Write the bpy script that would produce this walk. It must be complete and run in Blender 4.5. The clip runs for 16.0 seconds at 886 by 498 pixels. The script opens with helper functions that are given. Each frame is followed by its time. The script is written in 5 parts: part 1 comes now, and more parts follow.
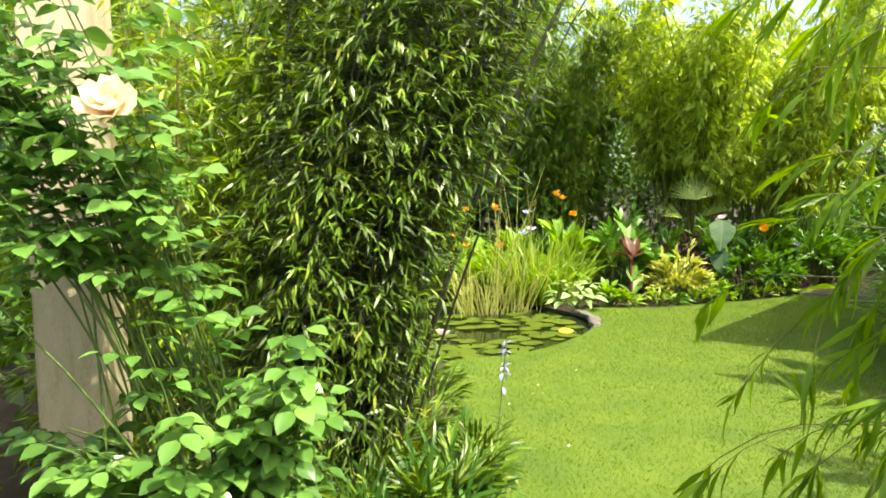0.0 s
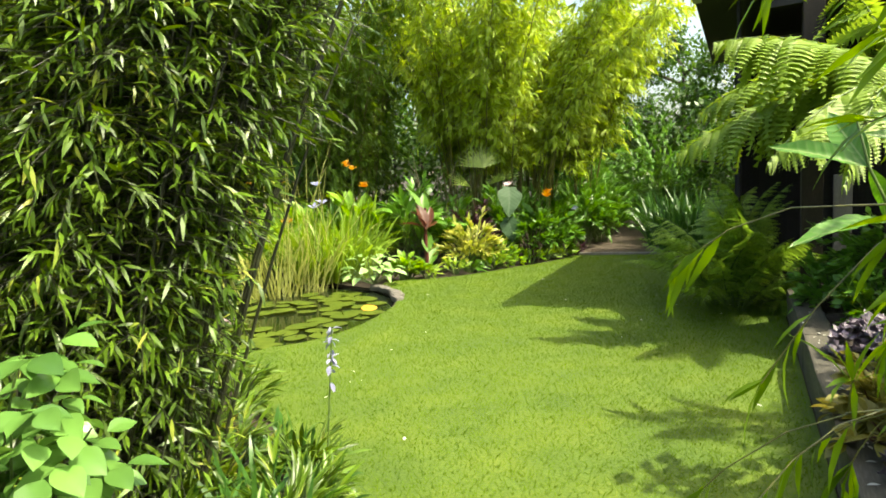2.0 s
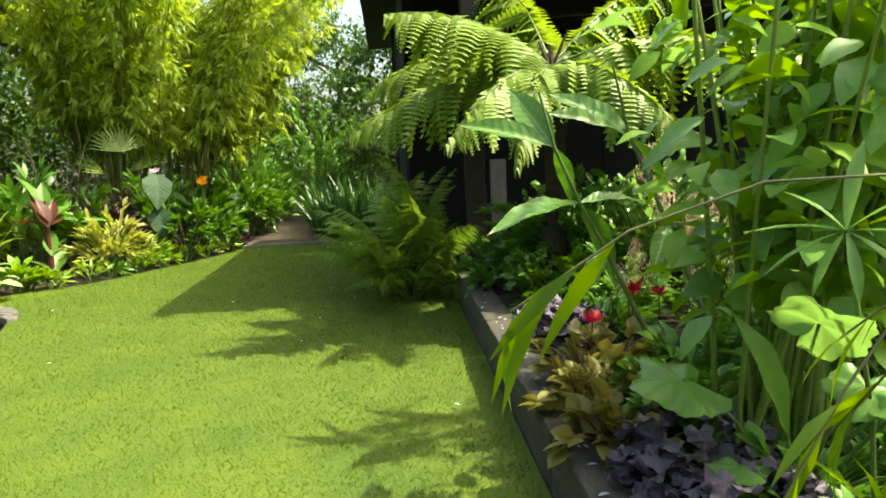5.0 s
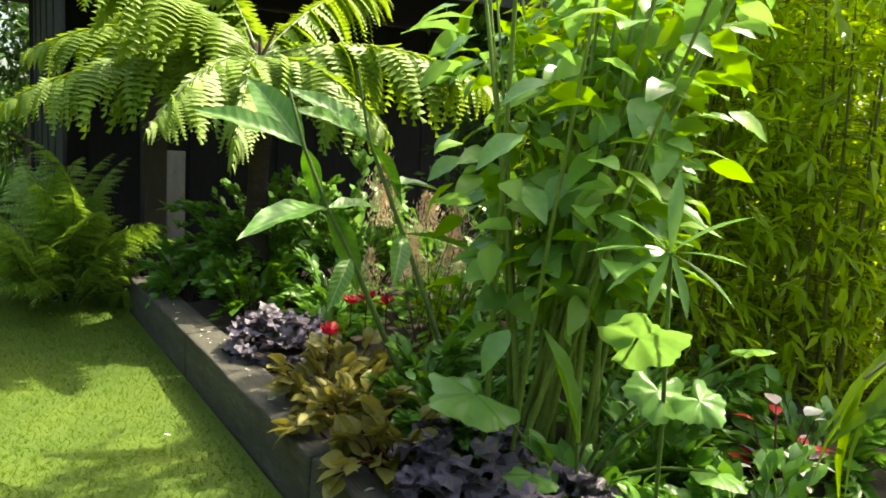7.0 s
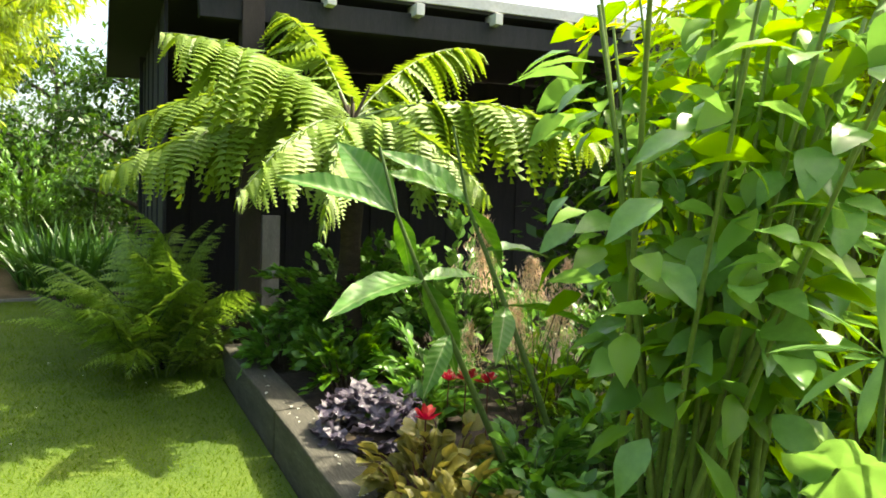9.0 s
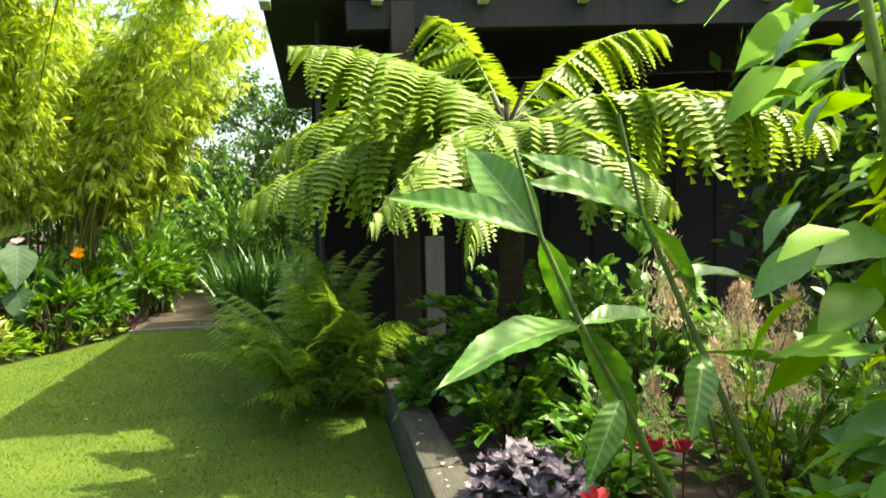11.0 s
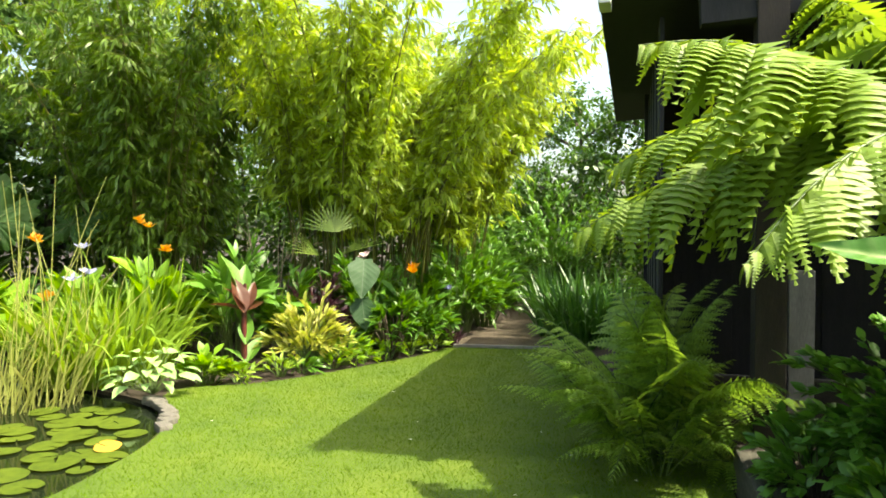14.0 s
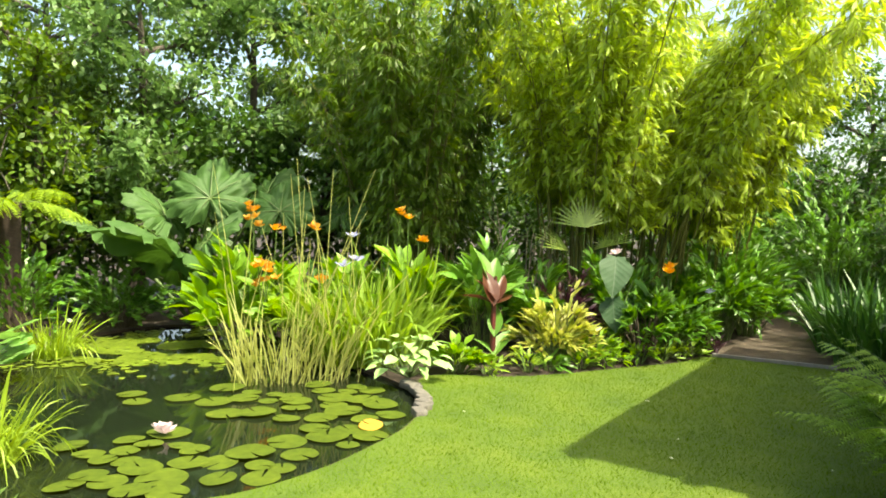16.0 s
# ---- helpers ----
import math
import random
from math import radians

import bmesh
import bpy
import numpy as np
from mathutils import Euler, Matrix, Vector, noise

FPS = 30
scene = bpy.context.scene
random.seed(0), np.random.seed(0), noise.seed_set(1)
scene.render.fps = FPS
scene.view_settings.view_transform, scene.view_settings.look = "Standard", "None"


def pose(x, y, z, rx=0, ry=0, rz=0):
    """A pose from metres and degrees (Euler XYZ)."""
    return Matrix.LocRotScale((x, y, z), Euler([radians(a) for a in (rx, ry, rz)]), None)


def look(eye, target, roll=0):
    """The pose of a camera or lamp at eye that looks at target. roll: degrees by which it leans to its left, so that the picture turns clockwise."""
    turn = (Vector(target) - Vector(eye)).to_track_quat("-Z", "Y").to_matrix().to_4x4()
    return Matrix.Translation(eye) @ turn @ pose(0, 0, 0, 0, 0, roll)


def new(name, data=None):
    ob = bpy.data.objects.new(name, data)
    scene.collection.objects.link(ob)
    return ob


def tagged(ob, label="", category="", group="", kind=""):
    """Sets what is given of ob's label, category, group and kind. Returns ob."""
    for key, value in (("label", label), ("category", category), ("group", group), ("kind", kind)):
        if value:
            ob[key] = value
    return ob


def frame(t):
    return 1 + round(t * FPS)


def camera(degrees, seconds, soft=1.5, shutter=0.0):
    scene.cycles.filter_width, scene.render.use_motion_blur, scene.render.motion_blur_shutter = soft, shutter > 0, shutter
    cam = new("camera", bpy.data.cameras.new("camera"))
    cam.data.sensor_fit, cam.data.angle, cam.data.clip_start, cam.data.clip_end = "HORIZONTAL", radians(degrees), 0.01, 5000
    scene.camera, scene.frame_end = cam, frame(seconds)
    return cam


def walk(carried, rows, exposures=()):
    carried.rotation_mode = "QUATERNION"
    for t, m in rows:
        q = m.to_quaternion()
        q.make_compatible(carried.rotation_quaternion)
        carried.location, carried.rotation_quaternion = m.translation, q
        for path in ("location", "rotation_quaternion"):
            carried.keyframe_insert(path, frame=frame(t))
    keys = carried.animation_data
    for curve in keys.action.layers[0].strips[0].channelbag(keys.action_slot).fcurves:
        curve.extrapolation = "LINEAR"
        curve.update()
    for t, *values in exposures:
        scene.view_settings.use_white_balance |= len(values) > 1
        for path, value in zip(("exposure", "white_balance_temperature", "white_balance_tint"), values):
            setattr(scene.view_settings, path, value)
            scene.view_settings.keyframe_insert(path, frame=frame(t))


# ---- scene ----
cam = camera(65.69, 16.0, soft=1.75)
# seconds, x, y, z, yaw, pitch, roll
PATH = [
    (0, 0.000, 0.000, 1.515, -4.02, -3.74, 1.21),
    (0.5, 0.016, 0.183, 1.491, -6.08, -4.93, 0.99),
    (1, 0.027, 0.360, 1.459, -8.71, -6.16, 0.58),
    (1.5, -0.028, 0.509, 1.421, -15.78, -5.81, 1.50),
    (2, -0.095, 0.671, 1.423, -22.74, -6.21, 2.67),
    (2.5, -0.032, 0.806, 1.406, -25.00, -7.36, 2.21),
    (3, 0.065, 0.934, 1.398, -24.17, -8.38, 1.21),
    (3.5, 0.143, 1.014, 1.386, -26.72, -9.87, 1.31),
    (4, 0.181, 1.098, 1.392, -33.77, -9.04, 1.05),
    (4.5, 0.213, 1.225, 1.398, -42.74, -7.54, 2.09),
    (5, 0.263, 1.306, 1.381, -50.72, -8.39, 2.27),
    (5.2, 0.298, 1.322, 1.381, -52.84, -8.35, 2.07),
    (7.3, 0.259, 1.878, 1.367, -81.28, -7.63, -3.80),
    (7.5, 0.281, 1.887, 1.377, -81.04, -7.40, -3.46),
    (8, 0.337, 1.917, 1.387, -79.33, -6.89, -2.19),
    (8.5, 0.443, 1.935, 1.396, -76.44, -5.68, -1.77),
    (8.7, 0.492, 1.945, 1.406, -74.72, -4.81, -2.08),
    (10.8, 1.200, 2.057, 1.414, -59.11, -3.00, 1.71),
    (11, 1.252, 2.077, 1.434, -56.64, -2.96, 1.21),
    (11.5, 1.365, 2.099, 1.460, -50.92, -2.19, 0.65),
    (12, 1.417, 2.237, 1.446, -48.27, -2.82, 0.74),
    (12.5, 1.377, 2.378, 1.461, -46.33, -3.21, 1.29),
    (13, 1.419, 2.468, 1.454, -41.34, -3.04, 1.46),
    (13.5, 1.489, 2.523, 1.477, -35.54, -1.56, 0.94),
    (14, 1.574, 2.569, 1.514, -30.74, -1.50, 0.10),
    (14.5, 1.628, 2.599, 1.548, -25.67, -1.36, -1.22),
    (15, 1.613, 2.649, 1.565, -19.92, -2.01, -1.16),
    (15.5, 1.578, 2.739, 1.557, -15.32, -2.61, -0.91),
    (16, 1.517, 2.822, 1.535, -11.03, -2.29, -1.28),
]
walk(cam, [(t, pose(x, y, z, 90 + p, r, w)) for t, x, y, z, w, p, r in PATH],
     [(0.0, 1.8, 7400, 2), (2.5, 1.66, 7400, 2), (5.0, 1.64, 7400, 2), (8.0, 1.86, 7400, 2), (11.5, 1.95, 7400, 2), (14.0, 1.88, 7400, 2), (16.0, 1.8, 7400, 2)])

# ---- daylight ----
SHADE = Vector((-0.44, 0.47, -1.0))            # the way the sunlight runs
sun_from = (-SHADE).normalized()
world = bpy.data.worlds.new("world")
scene.world = world
world.use_nodes = True
wn = world.node_tree.nodes
sky = wn.new("ShaderNodeTexSky")
sky.sky_type, sky.sun_disc = "NISHITA", False
sky.sun_elevation = math.asin(sun_from.z)
sky.sun_rotation = math.atan2(sun_from.x, sun_from.y)
sky.air_density, sky.dust_density = 1.0, 5.0
wn["Background"].inputs["Strength"].default_value = 0.15
world.node_tree.links.new(sky.outputs[0], wn["Background"].inputs["Color"])
sun = new("sun", bpy.data.lights.new("sun", "SUN"))
sun.data.energy, sun.data.angle, sun.data.color = 3.3, radians(0.6), (1.0, 0.95, 0.84)
sun.matrix_world = look((0, 0, 12), Vector((0, 0, 12)) + SHADE)

# ---- tools ----
rng = np.random.default_rng(7)
BASE, U, W = np.array((5.1, 5.15)), np.array((0.72, 0.694)), np.array((0.694, -0.72))


def plan(u, w):
    """A place in the plan, from the bed's far corner: u along the kerb, w across it."""
    p = BASE + u * U + w * W
    return float(p[0]), float(p[1])


class Buf:
    """Collects copies of small templates into one mesh."""

    def __init__(self):
        self.v, self.f, self.n = [], [], 0

    def add(self, tv, tf, m=None):
        tv = np.asarray(tv, float)
        m = np.eye(4)[None] if m is None else np.asarray(m, float).reshape(-1, 4, 4)
        k = len(tv)
        p = np.einsum("nij,vj->nvi", m[:, :3, :3], tv) + m[:, None, :3, 3]
        self.v.append(p.reshape(-1, 3))
        for size in (3, 4):
            q = [a for a in tf if len(a) == size]
            if q:
                q = np.array(q)
                off = self.n + np.arange(len(m)) * k
                self.f.append((q[None] + off[:, None, None]).reshape(-1, size))
        self.n += k * len(m)
        return self

    def mesh(self, name, smooth=True):
        me = bpy.data.meshes.new(name)
        v = np.concatenate(self.v)
        sizes = np.concatenate([np.full(len(a), a.shape[1]) for a in self.f])
        loops = np.concatenate([a.ravel() for a in self.f])
        me.vertices.add(len(v))
        me.vertices.foreach_set("co", v.ravel().astype(np.float32))
        me.loops.add(len(loops))
        me.loops.foreach_set("vertex_index", loops.astype(np.int32))
        me.polygons.add(len(sizes))
        me.polygons.foreach_set("loop_start", (np.cumsum(sizes) - sizes).astype(np.int32))
        me.update(calc_edges=True)
        me.validate()
        if smooth:
            me.polygons.foreach_set("use_smooth", np.ones(len(me.polygons), bool))
        return me


RECOLOURED = {}
STUFF = {"plume", "blossom", "foliage", "twig_growth", "branching"}


def part(name, data, material, parent=None, label="", at=None):
    if isinstance(data, Buf):
        data = data.mesh(name)
    elif isinstance(data, bmesh.types.BMesh):
        bm, data = data, bpy.data.meshes.new(name)
        bm.to_mesh(data)
        bm.free()
    if not data.materials:
        data.materials.append(material)
    elif data.materials[0] != material:
        key = (data.name, material.name)
        if key not in RECOLOURED:
            RECOLOURED[key] = data.copy()
            RECOLOURED[key].materials[0] = material
        data = RECOLOURED[key]
    ob = new(name, data)
    if parent:
        ob.parent = parent
    if at is not None:
        ob.matrix_basis = Matrix(at.tolist()) if isinstance(at, np.ndarray) else at
    return tagged(ob, label, kind="stuff" if name in STUFF else "")


def thing(name, place, label, category, group="", kind=""):
    ob = new(name)
    ob.location = place
    ob.empty_display_size = 0.1
    return tagged(ob, label, category, group, kind)


def mats(pos, way, size, roll=None, wide=None):
    """Poses that lay a template's y along each way and its face upward, scaled and rolled."""
    pos, way = np.atleast_2d(np.asarray(pos, float)), np.atleast_2d(np.asarray(way, float))
    n = len(pos)
    y = way / np.maximum(np.linalg.norm(way, axis=1, keepdims=True), 1e-9)
    x = np.cross(y, np.broadcast_to((0.0, 0.0, 1.0), (n, 3)))
    flat = np.linalg.norm(x, axis=1) < 1e-3
    x[flat] = (1, 0, 0)
    x /= np.linalg.norm(x, axis=1, keepdims=True)
    z = np.cross(x, y)
    roll = np.zeros(n) if roll is None else np.broadcast_to(roll, n)
    c, s = np.cos(roll)[:, None], np.sin(roll)[:, None]
    x, z = x * c + z * s, z * c - x * s
    size = np.broadcast_to(np.asarray(size, float), n)
    wide = size if wide is None else np.broadcast_to(np.asarray(wide, float), n)
    m = np.zeros((n, 4, 4))
    m[:, :3, 0], m[:, :3, 1], m[:, :3, 2] = x * wide[:, None], y * size[:, None], z * size[:, None]
    m[:, :3, 3], m[:, 3, 3] = pos, 1
    return m


def blade(width, rows=4, cols=2, shape=0.5, droop=0.2, fold=0.15, ripple=0.0, waves=6, tip=0.02, foot=0.05, twist=0.0, pleat=0.0):
    """A leaf one long along y, with its face up: shape is where it is widest."""
    v, f = [], []
    for i in range(rows + 1):
        t = i / rows
        a = t / shape if t < shape else (1 - t) / (1 - shape)
        w = width * max(math.sin(min(a, 1) * math.pi / 2) ** (0.85 if t < shape else 1.0), foot if t < shape else tip)
        for j in range(cols + 1):
            s = 2 * j / cols - 1
            x = s * w / 2
            z = -droop * t * t + fold * abs(x) + ripple * math.sin(waves * t * math.pi * 2 + abs(s) * 1.5) * abs(s) + pleat * math.sin(22 * math.pi * (t - 0.16 * abs(s))) * min(1, 4 * (1 - t))
            c, q = math.cos(twist * t), math.sin(twist * t)
            v.append((x * c - z * q * 0.0, t * (1 - 0.25 * droop * t), z + x * q))
    for i in range(rows):
        for j in range(cols):
            a = i * (cols + 1) + j
            f.append((a, a + 1, a + cols + 2, a + cols + 1))
    return v, f


def polar(radius, rings, spokes, height, start=0.0, turn=2 * math.pi):
    """A leaf spread round its stalk: radius(angle) and height(angle, share)."""
    closed = abs(turn - 2 * math.pi) < 1e-6
    v, f = [(0, 0, height(0, 0))], []
    n = spokes if closed else spokes + 1
    for i in range(1, rings + 1):
        for j in range(n):
            a = start + turn * j / spokes
            r = radius(a) * i / rings
            v.append((r * math.sin(a), r * math.cos(a), height(a, i / rings)))
    for j in range(spokes):
        k = (j + 1) % n
        f.append((0, 1 + k, 1 + j))
        for i in range(1, rings):
            a, b = 1 + (i - 1) * n, 1 + i * n
            f.append((a + j, a + k, b + k, b + j))
    return v, f


def tube(buf, pts, radii, sides=6):
    pts = np.asarray(pts, float)
    n = len(pts)
    radii = np.broadcast_to(radii, n)
    d = np.gradient(pts, axis=0)
    d /= np.maximum(np.linalg.norm(d, axis=1, keepdims=True), 1e-9)
    side = np.cross(d, (0.31, 0.87, 0.38))
    side /= np.maximum(np.linalg.norm(side, axis=1, keepdims=True), 1e-9)
    other = np.cross(d, side)
    a = np.arange(sides) * 2 * np.pi / sides
    ring = np.cos(a)[None, :, None] * side[:, None] + np.sin(a)[None, :, None] * other[:, None]
    v = (pts[:, None] + ring * radii[:, None, None]).reshape(-1, 3)
    f = [(i * sides + j, i * sides + (j + 1) % sides, (i + 1) * sides + (j + 1) % sides, (i + 1) * sides + j)
         for i in range(n - 1) for j in range(sides)]
    return buf.add(v, f)


def arch(a, way, length, sag, n=8, power=2.0):
    """Points from a along a way, sagging towards the tip."""
    way = np.asarray(way, float) / np.linalg.norm(way)
    t = np.linspace(0, 1, n)
    return np.asarray(a, float) + way * length * t[:, None] - np.array((0, 0, 1.0)) * (sag * length * t ** power)[:, None]


def smooth_loop(ctrl, n=8):
    """A closed smooth outline through a few corners."""
    c, out = [Vector(p) for p in ctrl], []
    k = len(c)
    for i in range(k):
        p0, p1, p2, p3 = c[i - 1], c[i], c[(i + 1) % k], c[(i + 2) % k]
        for j in range(n):
            t = j / n
            out.append(0.5 * (2 * p1 + (p2 - p0) * t + (2 * p0 - 5 * p1 + 4 * p2 - p3) * t * t + (3 * p1 - p0 - 3 * p2 + p3) * t ** 3))
    return [tuple(p) for p in out]


def inside(poly, x, y):
    p = np.array(poly)
    q = np.roll(p, -1, axis=0)
    x, y = np.asarray(x)[:, None], np.asarray(y)[:, None]
    cross = ((p[:, 1] > y) != (q[:, 1] > y)) & (x < (q[:, 0] - p[:, 0]) * (y - p[:, 1]) / (q[:, 1] - p[:, 1] + 1e-12) + p[:, 0])
    return cross.sum(axis=1) % 2 == 1


def box(bm, sx, sy, sz, m=None, bevel=0.0):
    g = bmesh.ops.create_cube(bm, size=1)
    bmesh.ops.scale(bm, vec=(sx, sy, sz), verts=g["verts"])
    if bevel:
        es = list({e for v in g["verts"] for e in v.link_edges})
        r = bmesh.ops.bevel(bm, geom=es, offset=bevel, segments=2, affect="EDGES", profile=0.6)
        vs = list({v for f in r["faces"] for v in f.verts} | {v for v in g["verts"] if v.is_valid})
    else:
        vs = g["verts"]
    if m is not None:
        bmesh.ops.transform(bm, matrix=m, verts=vs)
    return bm


# ---- materials ----
def material(name):
    m = bpy.data.materials.new(name)
    m.use_nodes = True
    nt = m.node_tree
    return m, nt.nodes, nt.links, nt.nodes["Principled BSDF"]


def ramp(n, stops):
    r = n.new("ShaderNodeValToRGB")
    r.color_ramp.elements[0].position, r.color_ramp.elements[0].color = stops[0][0], (*stops[0][1], 1)
    r.color_ramp.elements[1].position, r.color_ramp.elements[1].color = stops[-1][0], (*stops[-1][1], 1)
    for p, c in stops[1:-1]:
        e = r.color_ramp.elements.new(p)
        e.color = (*c, 1)
    return r


def lush(c, warm=0.66):
    """Pure strong green for living foliage; petals and purples stay as given."""
    return (c[0] * warm, c[1] * 0.9, c[2] * 0.45) if c[1] > max(c[0], c[2]) else tuple(v * 0.68 for v in c)


def leaf(name, dark, light, rough=0.42, through_light=0.3, scale=9.0, spots=None, gloss=0.42, each=0.55, warm=0.66):
    """A living leaf: colour varies from leaf to leaf and within it, and lets some light through."""
    dark, light = lush(dark, warm), lush(light, warm)
    m, n, l, bsdf = material(name)
    geo, tex, add = n.new("ShaderNodeNewGeometry"), n.new("ShaderNodeTexNoise"), n.new("ShaderNodeMath")
    info, co = n.new("ShaderNodeObjectInfo"), n.new("ShaderNodeTexCoord")
    tex.inputs["Scale"].default_value, tex.inputs["Detail"].default_value = scale, 4
    l.new(co.outputs["Object"], tex.inputs["Vector"])
    mix = n.new("ShaderNodeMath")
    mix.operation = "MULTIPLY_ADD"
    l.new(geo.outputs["Random Per Island"], mix.inputs[0])
    mix.inputs[1].default_value = each
    l.new(tex.outputs["Fac"], add.inputs[0])
    add.operation, add.inputs[1].default_value = "MULTIPLY", 1.05 - each
    l.new(add.outputs[0], mix.inputs[2])
    last = n.new("ShaderNodeMath")
    last.operation, last.inputs[1].default_value = "MULTIPLY_ADD", 0.12
    l.new(info.outputs["Random"], last.inputs[0])
    l.new(mix.outputs[0], last.inputs[2])
    mid = tuple((a + b) / 2 for a, b in zip(dark, light))
    stops = [(0.15, dark), (0.5, mid), (0.88, light)]
    if spots:
        stops[-1] = (0.8, light)
        stops.append((0.95, spots))
    r = ramp(n, stops)
    l.new(last.outputs[0], r.inputs[0])
    l.new(r.outputs[0], bsdf.inputs["Base Color"])
    bsdf.inputs["Roughness"].default_value = rough
    bsdf.inputs["Specular IOR Level"].default_value = gloss
    trans, blend = n.new("ShaderNodeBsdfTranslucent"), n.new("ShaderNodeMixShader")
    hue = n.new("ShaderNodeHueSaturation")
    hue.inputs["Hue"].default_value, hue.inputs["Value"].default_value, hue.inputs["Saturation"].default_value = 0.485, 1.7, 1.1
    l.new(r.outputs[0], hue.inputs["Color"])
    l.new(hue.outputs[0], trans.inputs["Color"])
    blend.inputs[0].default_value = through_light
    l.new(bsdf.outputs[0], blend.inputs[1])
    l.new(trans.outputs[0], blend.inputs[2])
    l.new(blend.outputs[0], n["Material Output"].inputs["Surface"])
    bump, fine = n.new("ShaderNodeBump"), n.new("ShaderNodeTexNoise")
    fine.inputs["Scale"].default_value = scale * 7
    l.new(co.outputs["Object"], fine.inputs["Vector"])
    bump.inputs["Strength"].default_value, bump.inputs["Distance"].default_value = 0.25, 0.004
    l.new(fine.outputs["Fac"], bump.inputs["Height"])
    l.new(bump.outputs[0], bsdf.inputs["Normal"])
    return m


def bsdf_normal(n):
    return n["Principled BSDF"].inputs["Normal"].links[0].from_socket


def veined(name, dark, light, vein, waves=16.0, rough=0.4, through_light=0.25):
    """A big leaf with a pale rib down it and ribs slanting off."""
    m = leaf(name, dark, light, rough, through_light, 5.0)
    n, l = m.node_tree.nodes, m.node_tree.links
    co = n.new("ShaderNodeTexCoord")
    sep = n.new("ShaderNodeSeparateXYZ")
    l.new(co.outputs["Object"], sep.inputs[0])
    ax = n.new("ShaderNodeMath")
    ax.operation = "ABSOLUTE"
    l.new(sep.outputs["X"], ax.inputs[0])
    slant = n.new("ShaderNodeMath")
    slant.operation, slant.inputs[1].default_value = "MULTIPLY_ADD", -0.8
    l.new(ax.outputs[0], slant.inputs[0])
    l.new(sep.outputs["Y"], slant.inputs[2])
    sc = n.new("ShaderNodeMath")
    sc.operation, sc.inputs[1].default_value = "MULTIPLY", waves * 2 * math.pi
    l.new(slant.outputs[0], sc.inputs[0])
    sn = n.new("ShaderNodeMath")
    sn.operation = "SINE"
    l.new(sc.outputs[0], sn.inputs[0])
    rib = ramp(n, [(0.0, (1, 1, 1)), (0.012, (0, 0, 0))])
    l.new(ax.outputs[0], rib.inputs[0])
    fine = ramp(n, [(0.2, (0, 0, 0)), (1.0, (0.18, 0.18, 0.18))])
    l.new(sn.outputs[0], fine.inputs[0])
    top = n.new("ShaderNodeMath")
    top.operation = "MAXIMUM"
    l.new(rib.outputs[0], top.inputs[0])
    l.new(fine.outputs[0], top.inputs[1])
    mix = n.new("ShaderNodeMix")
    mix.data_type = "RGBA"
    bsdf = n["Principled BSDF"]
    src = bsdf.inputs["Base Color"].links[0].from_socket
    l.new(top.outputs[0], mix.inputs["Factor"])
    l.new(src, mix.inputs[6])
    mix.inputs[7].default_value = (*vein, 1)
    ribs = n.new("ShaderNodeBump")
    ribs.inputs["Strength"].default_value, ribs.inputs["Distance"].default_value = 0.22, 0.003
    l.new(sn.outputs[0], ribs.inputs["Height"])
    l.new(bsdf_normal(n), ribs.inputs["Normal"])
    l.new(ribs.outputs[0], n["Principled BSDF"].inputs["Normal"])
    l.new(mix.outputs[2], bsdf.inputs["Base Color"])
    return m


def surface(name, stops, scale, rough=0.8, bump=0.3, detail=6, fine=8.0, depth=0.01, metal=0.0, stretch=(1, 1, 1)):
    """Two scales of mottling with a fine relief."""
    m, n, l, bsdf = material(name)
    co, mp = n.new("ShaderNodeTexCoord"), n.new("ShaderNodeMapping")
    mp.inputs["Scale"].default_value = stretch
    l.new(co.outputs["Object"], mp.inputs[0])
    a, b = n.new("ShaderNodeTexNoise"), n.new("ShaderNodeTexNoise")
    a.inputs["Scale"].default_value, a.inputs["Detail"].default_value = scale, detail
    b.inputs["Scale"].default_value, b.inputs["Detail"].default_value = scale * fine, 5
    mix = n.new("ShaderNodeMath")
    mix.operation = "MULTIPLY_ADD"
    half = n.new("ShaderNodeMath")
    half.operation, half.inputs[1].default_value = "MULTIPLY", 0.5
    for t in (a, b):
        l.new(mp.outputs[0], t.inputs["Vector"])
    l.new(a.outputs["Fac"], half.inputs[0])
    l.new(b.outputs["Fac"], mix.inputs[0])
    mix.inputs[1].default_value = 0.5
    l.new(half.outputs[0], mix.inputs[2])
    r = ramp(n, [(p, tuple(v * 0.7 for v in c)) for p, c in stops])
    l.new(mix.outputs[0], r.inputs[0])
    l.new(r.outputs[0], bsdf.inputs["Base Color"])
    bsdf.inputs["Roughness"].default_value, bsdf.inputs["Metallic"].default_value = rough, metal
    bp = n.new("ShaderNodeBump")
    bp.inputs["Strength"].default_value, bp.inputs["Distance"].default_value = bump, depth
    l.new(mix.outputs[0], bp.inputs["Height"])
    l.new(bp.outputs[0], bsdf.inputs["Normal"])
    return m


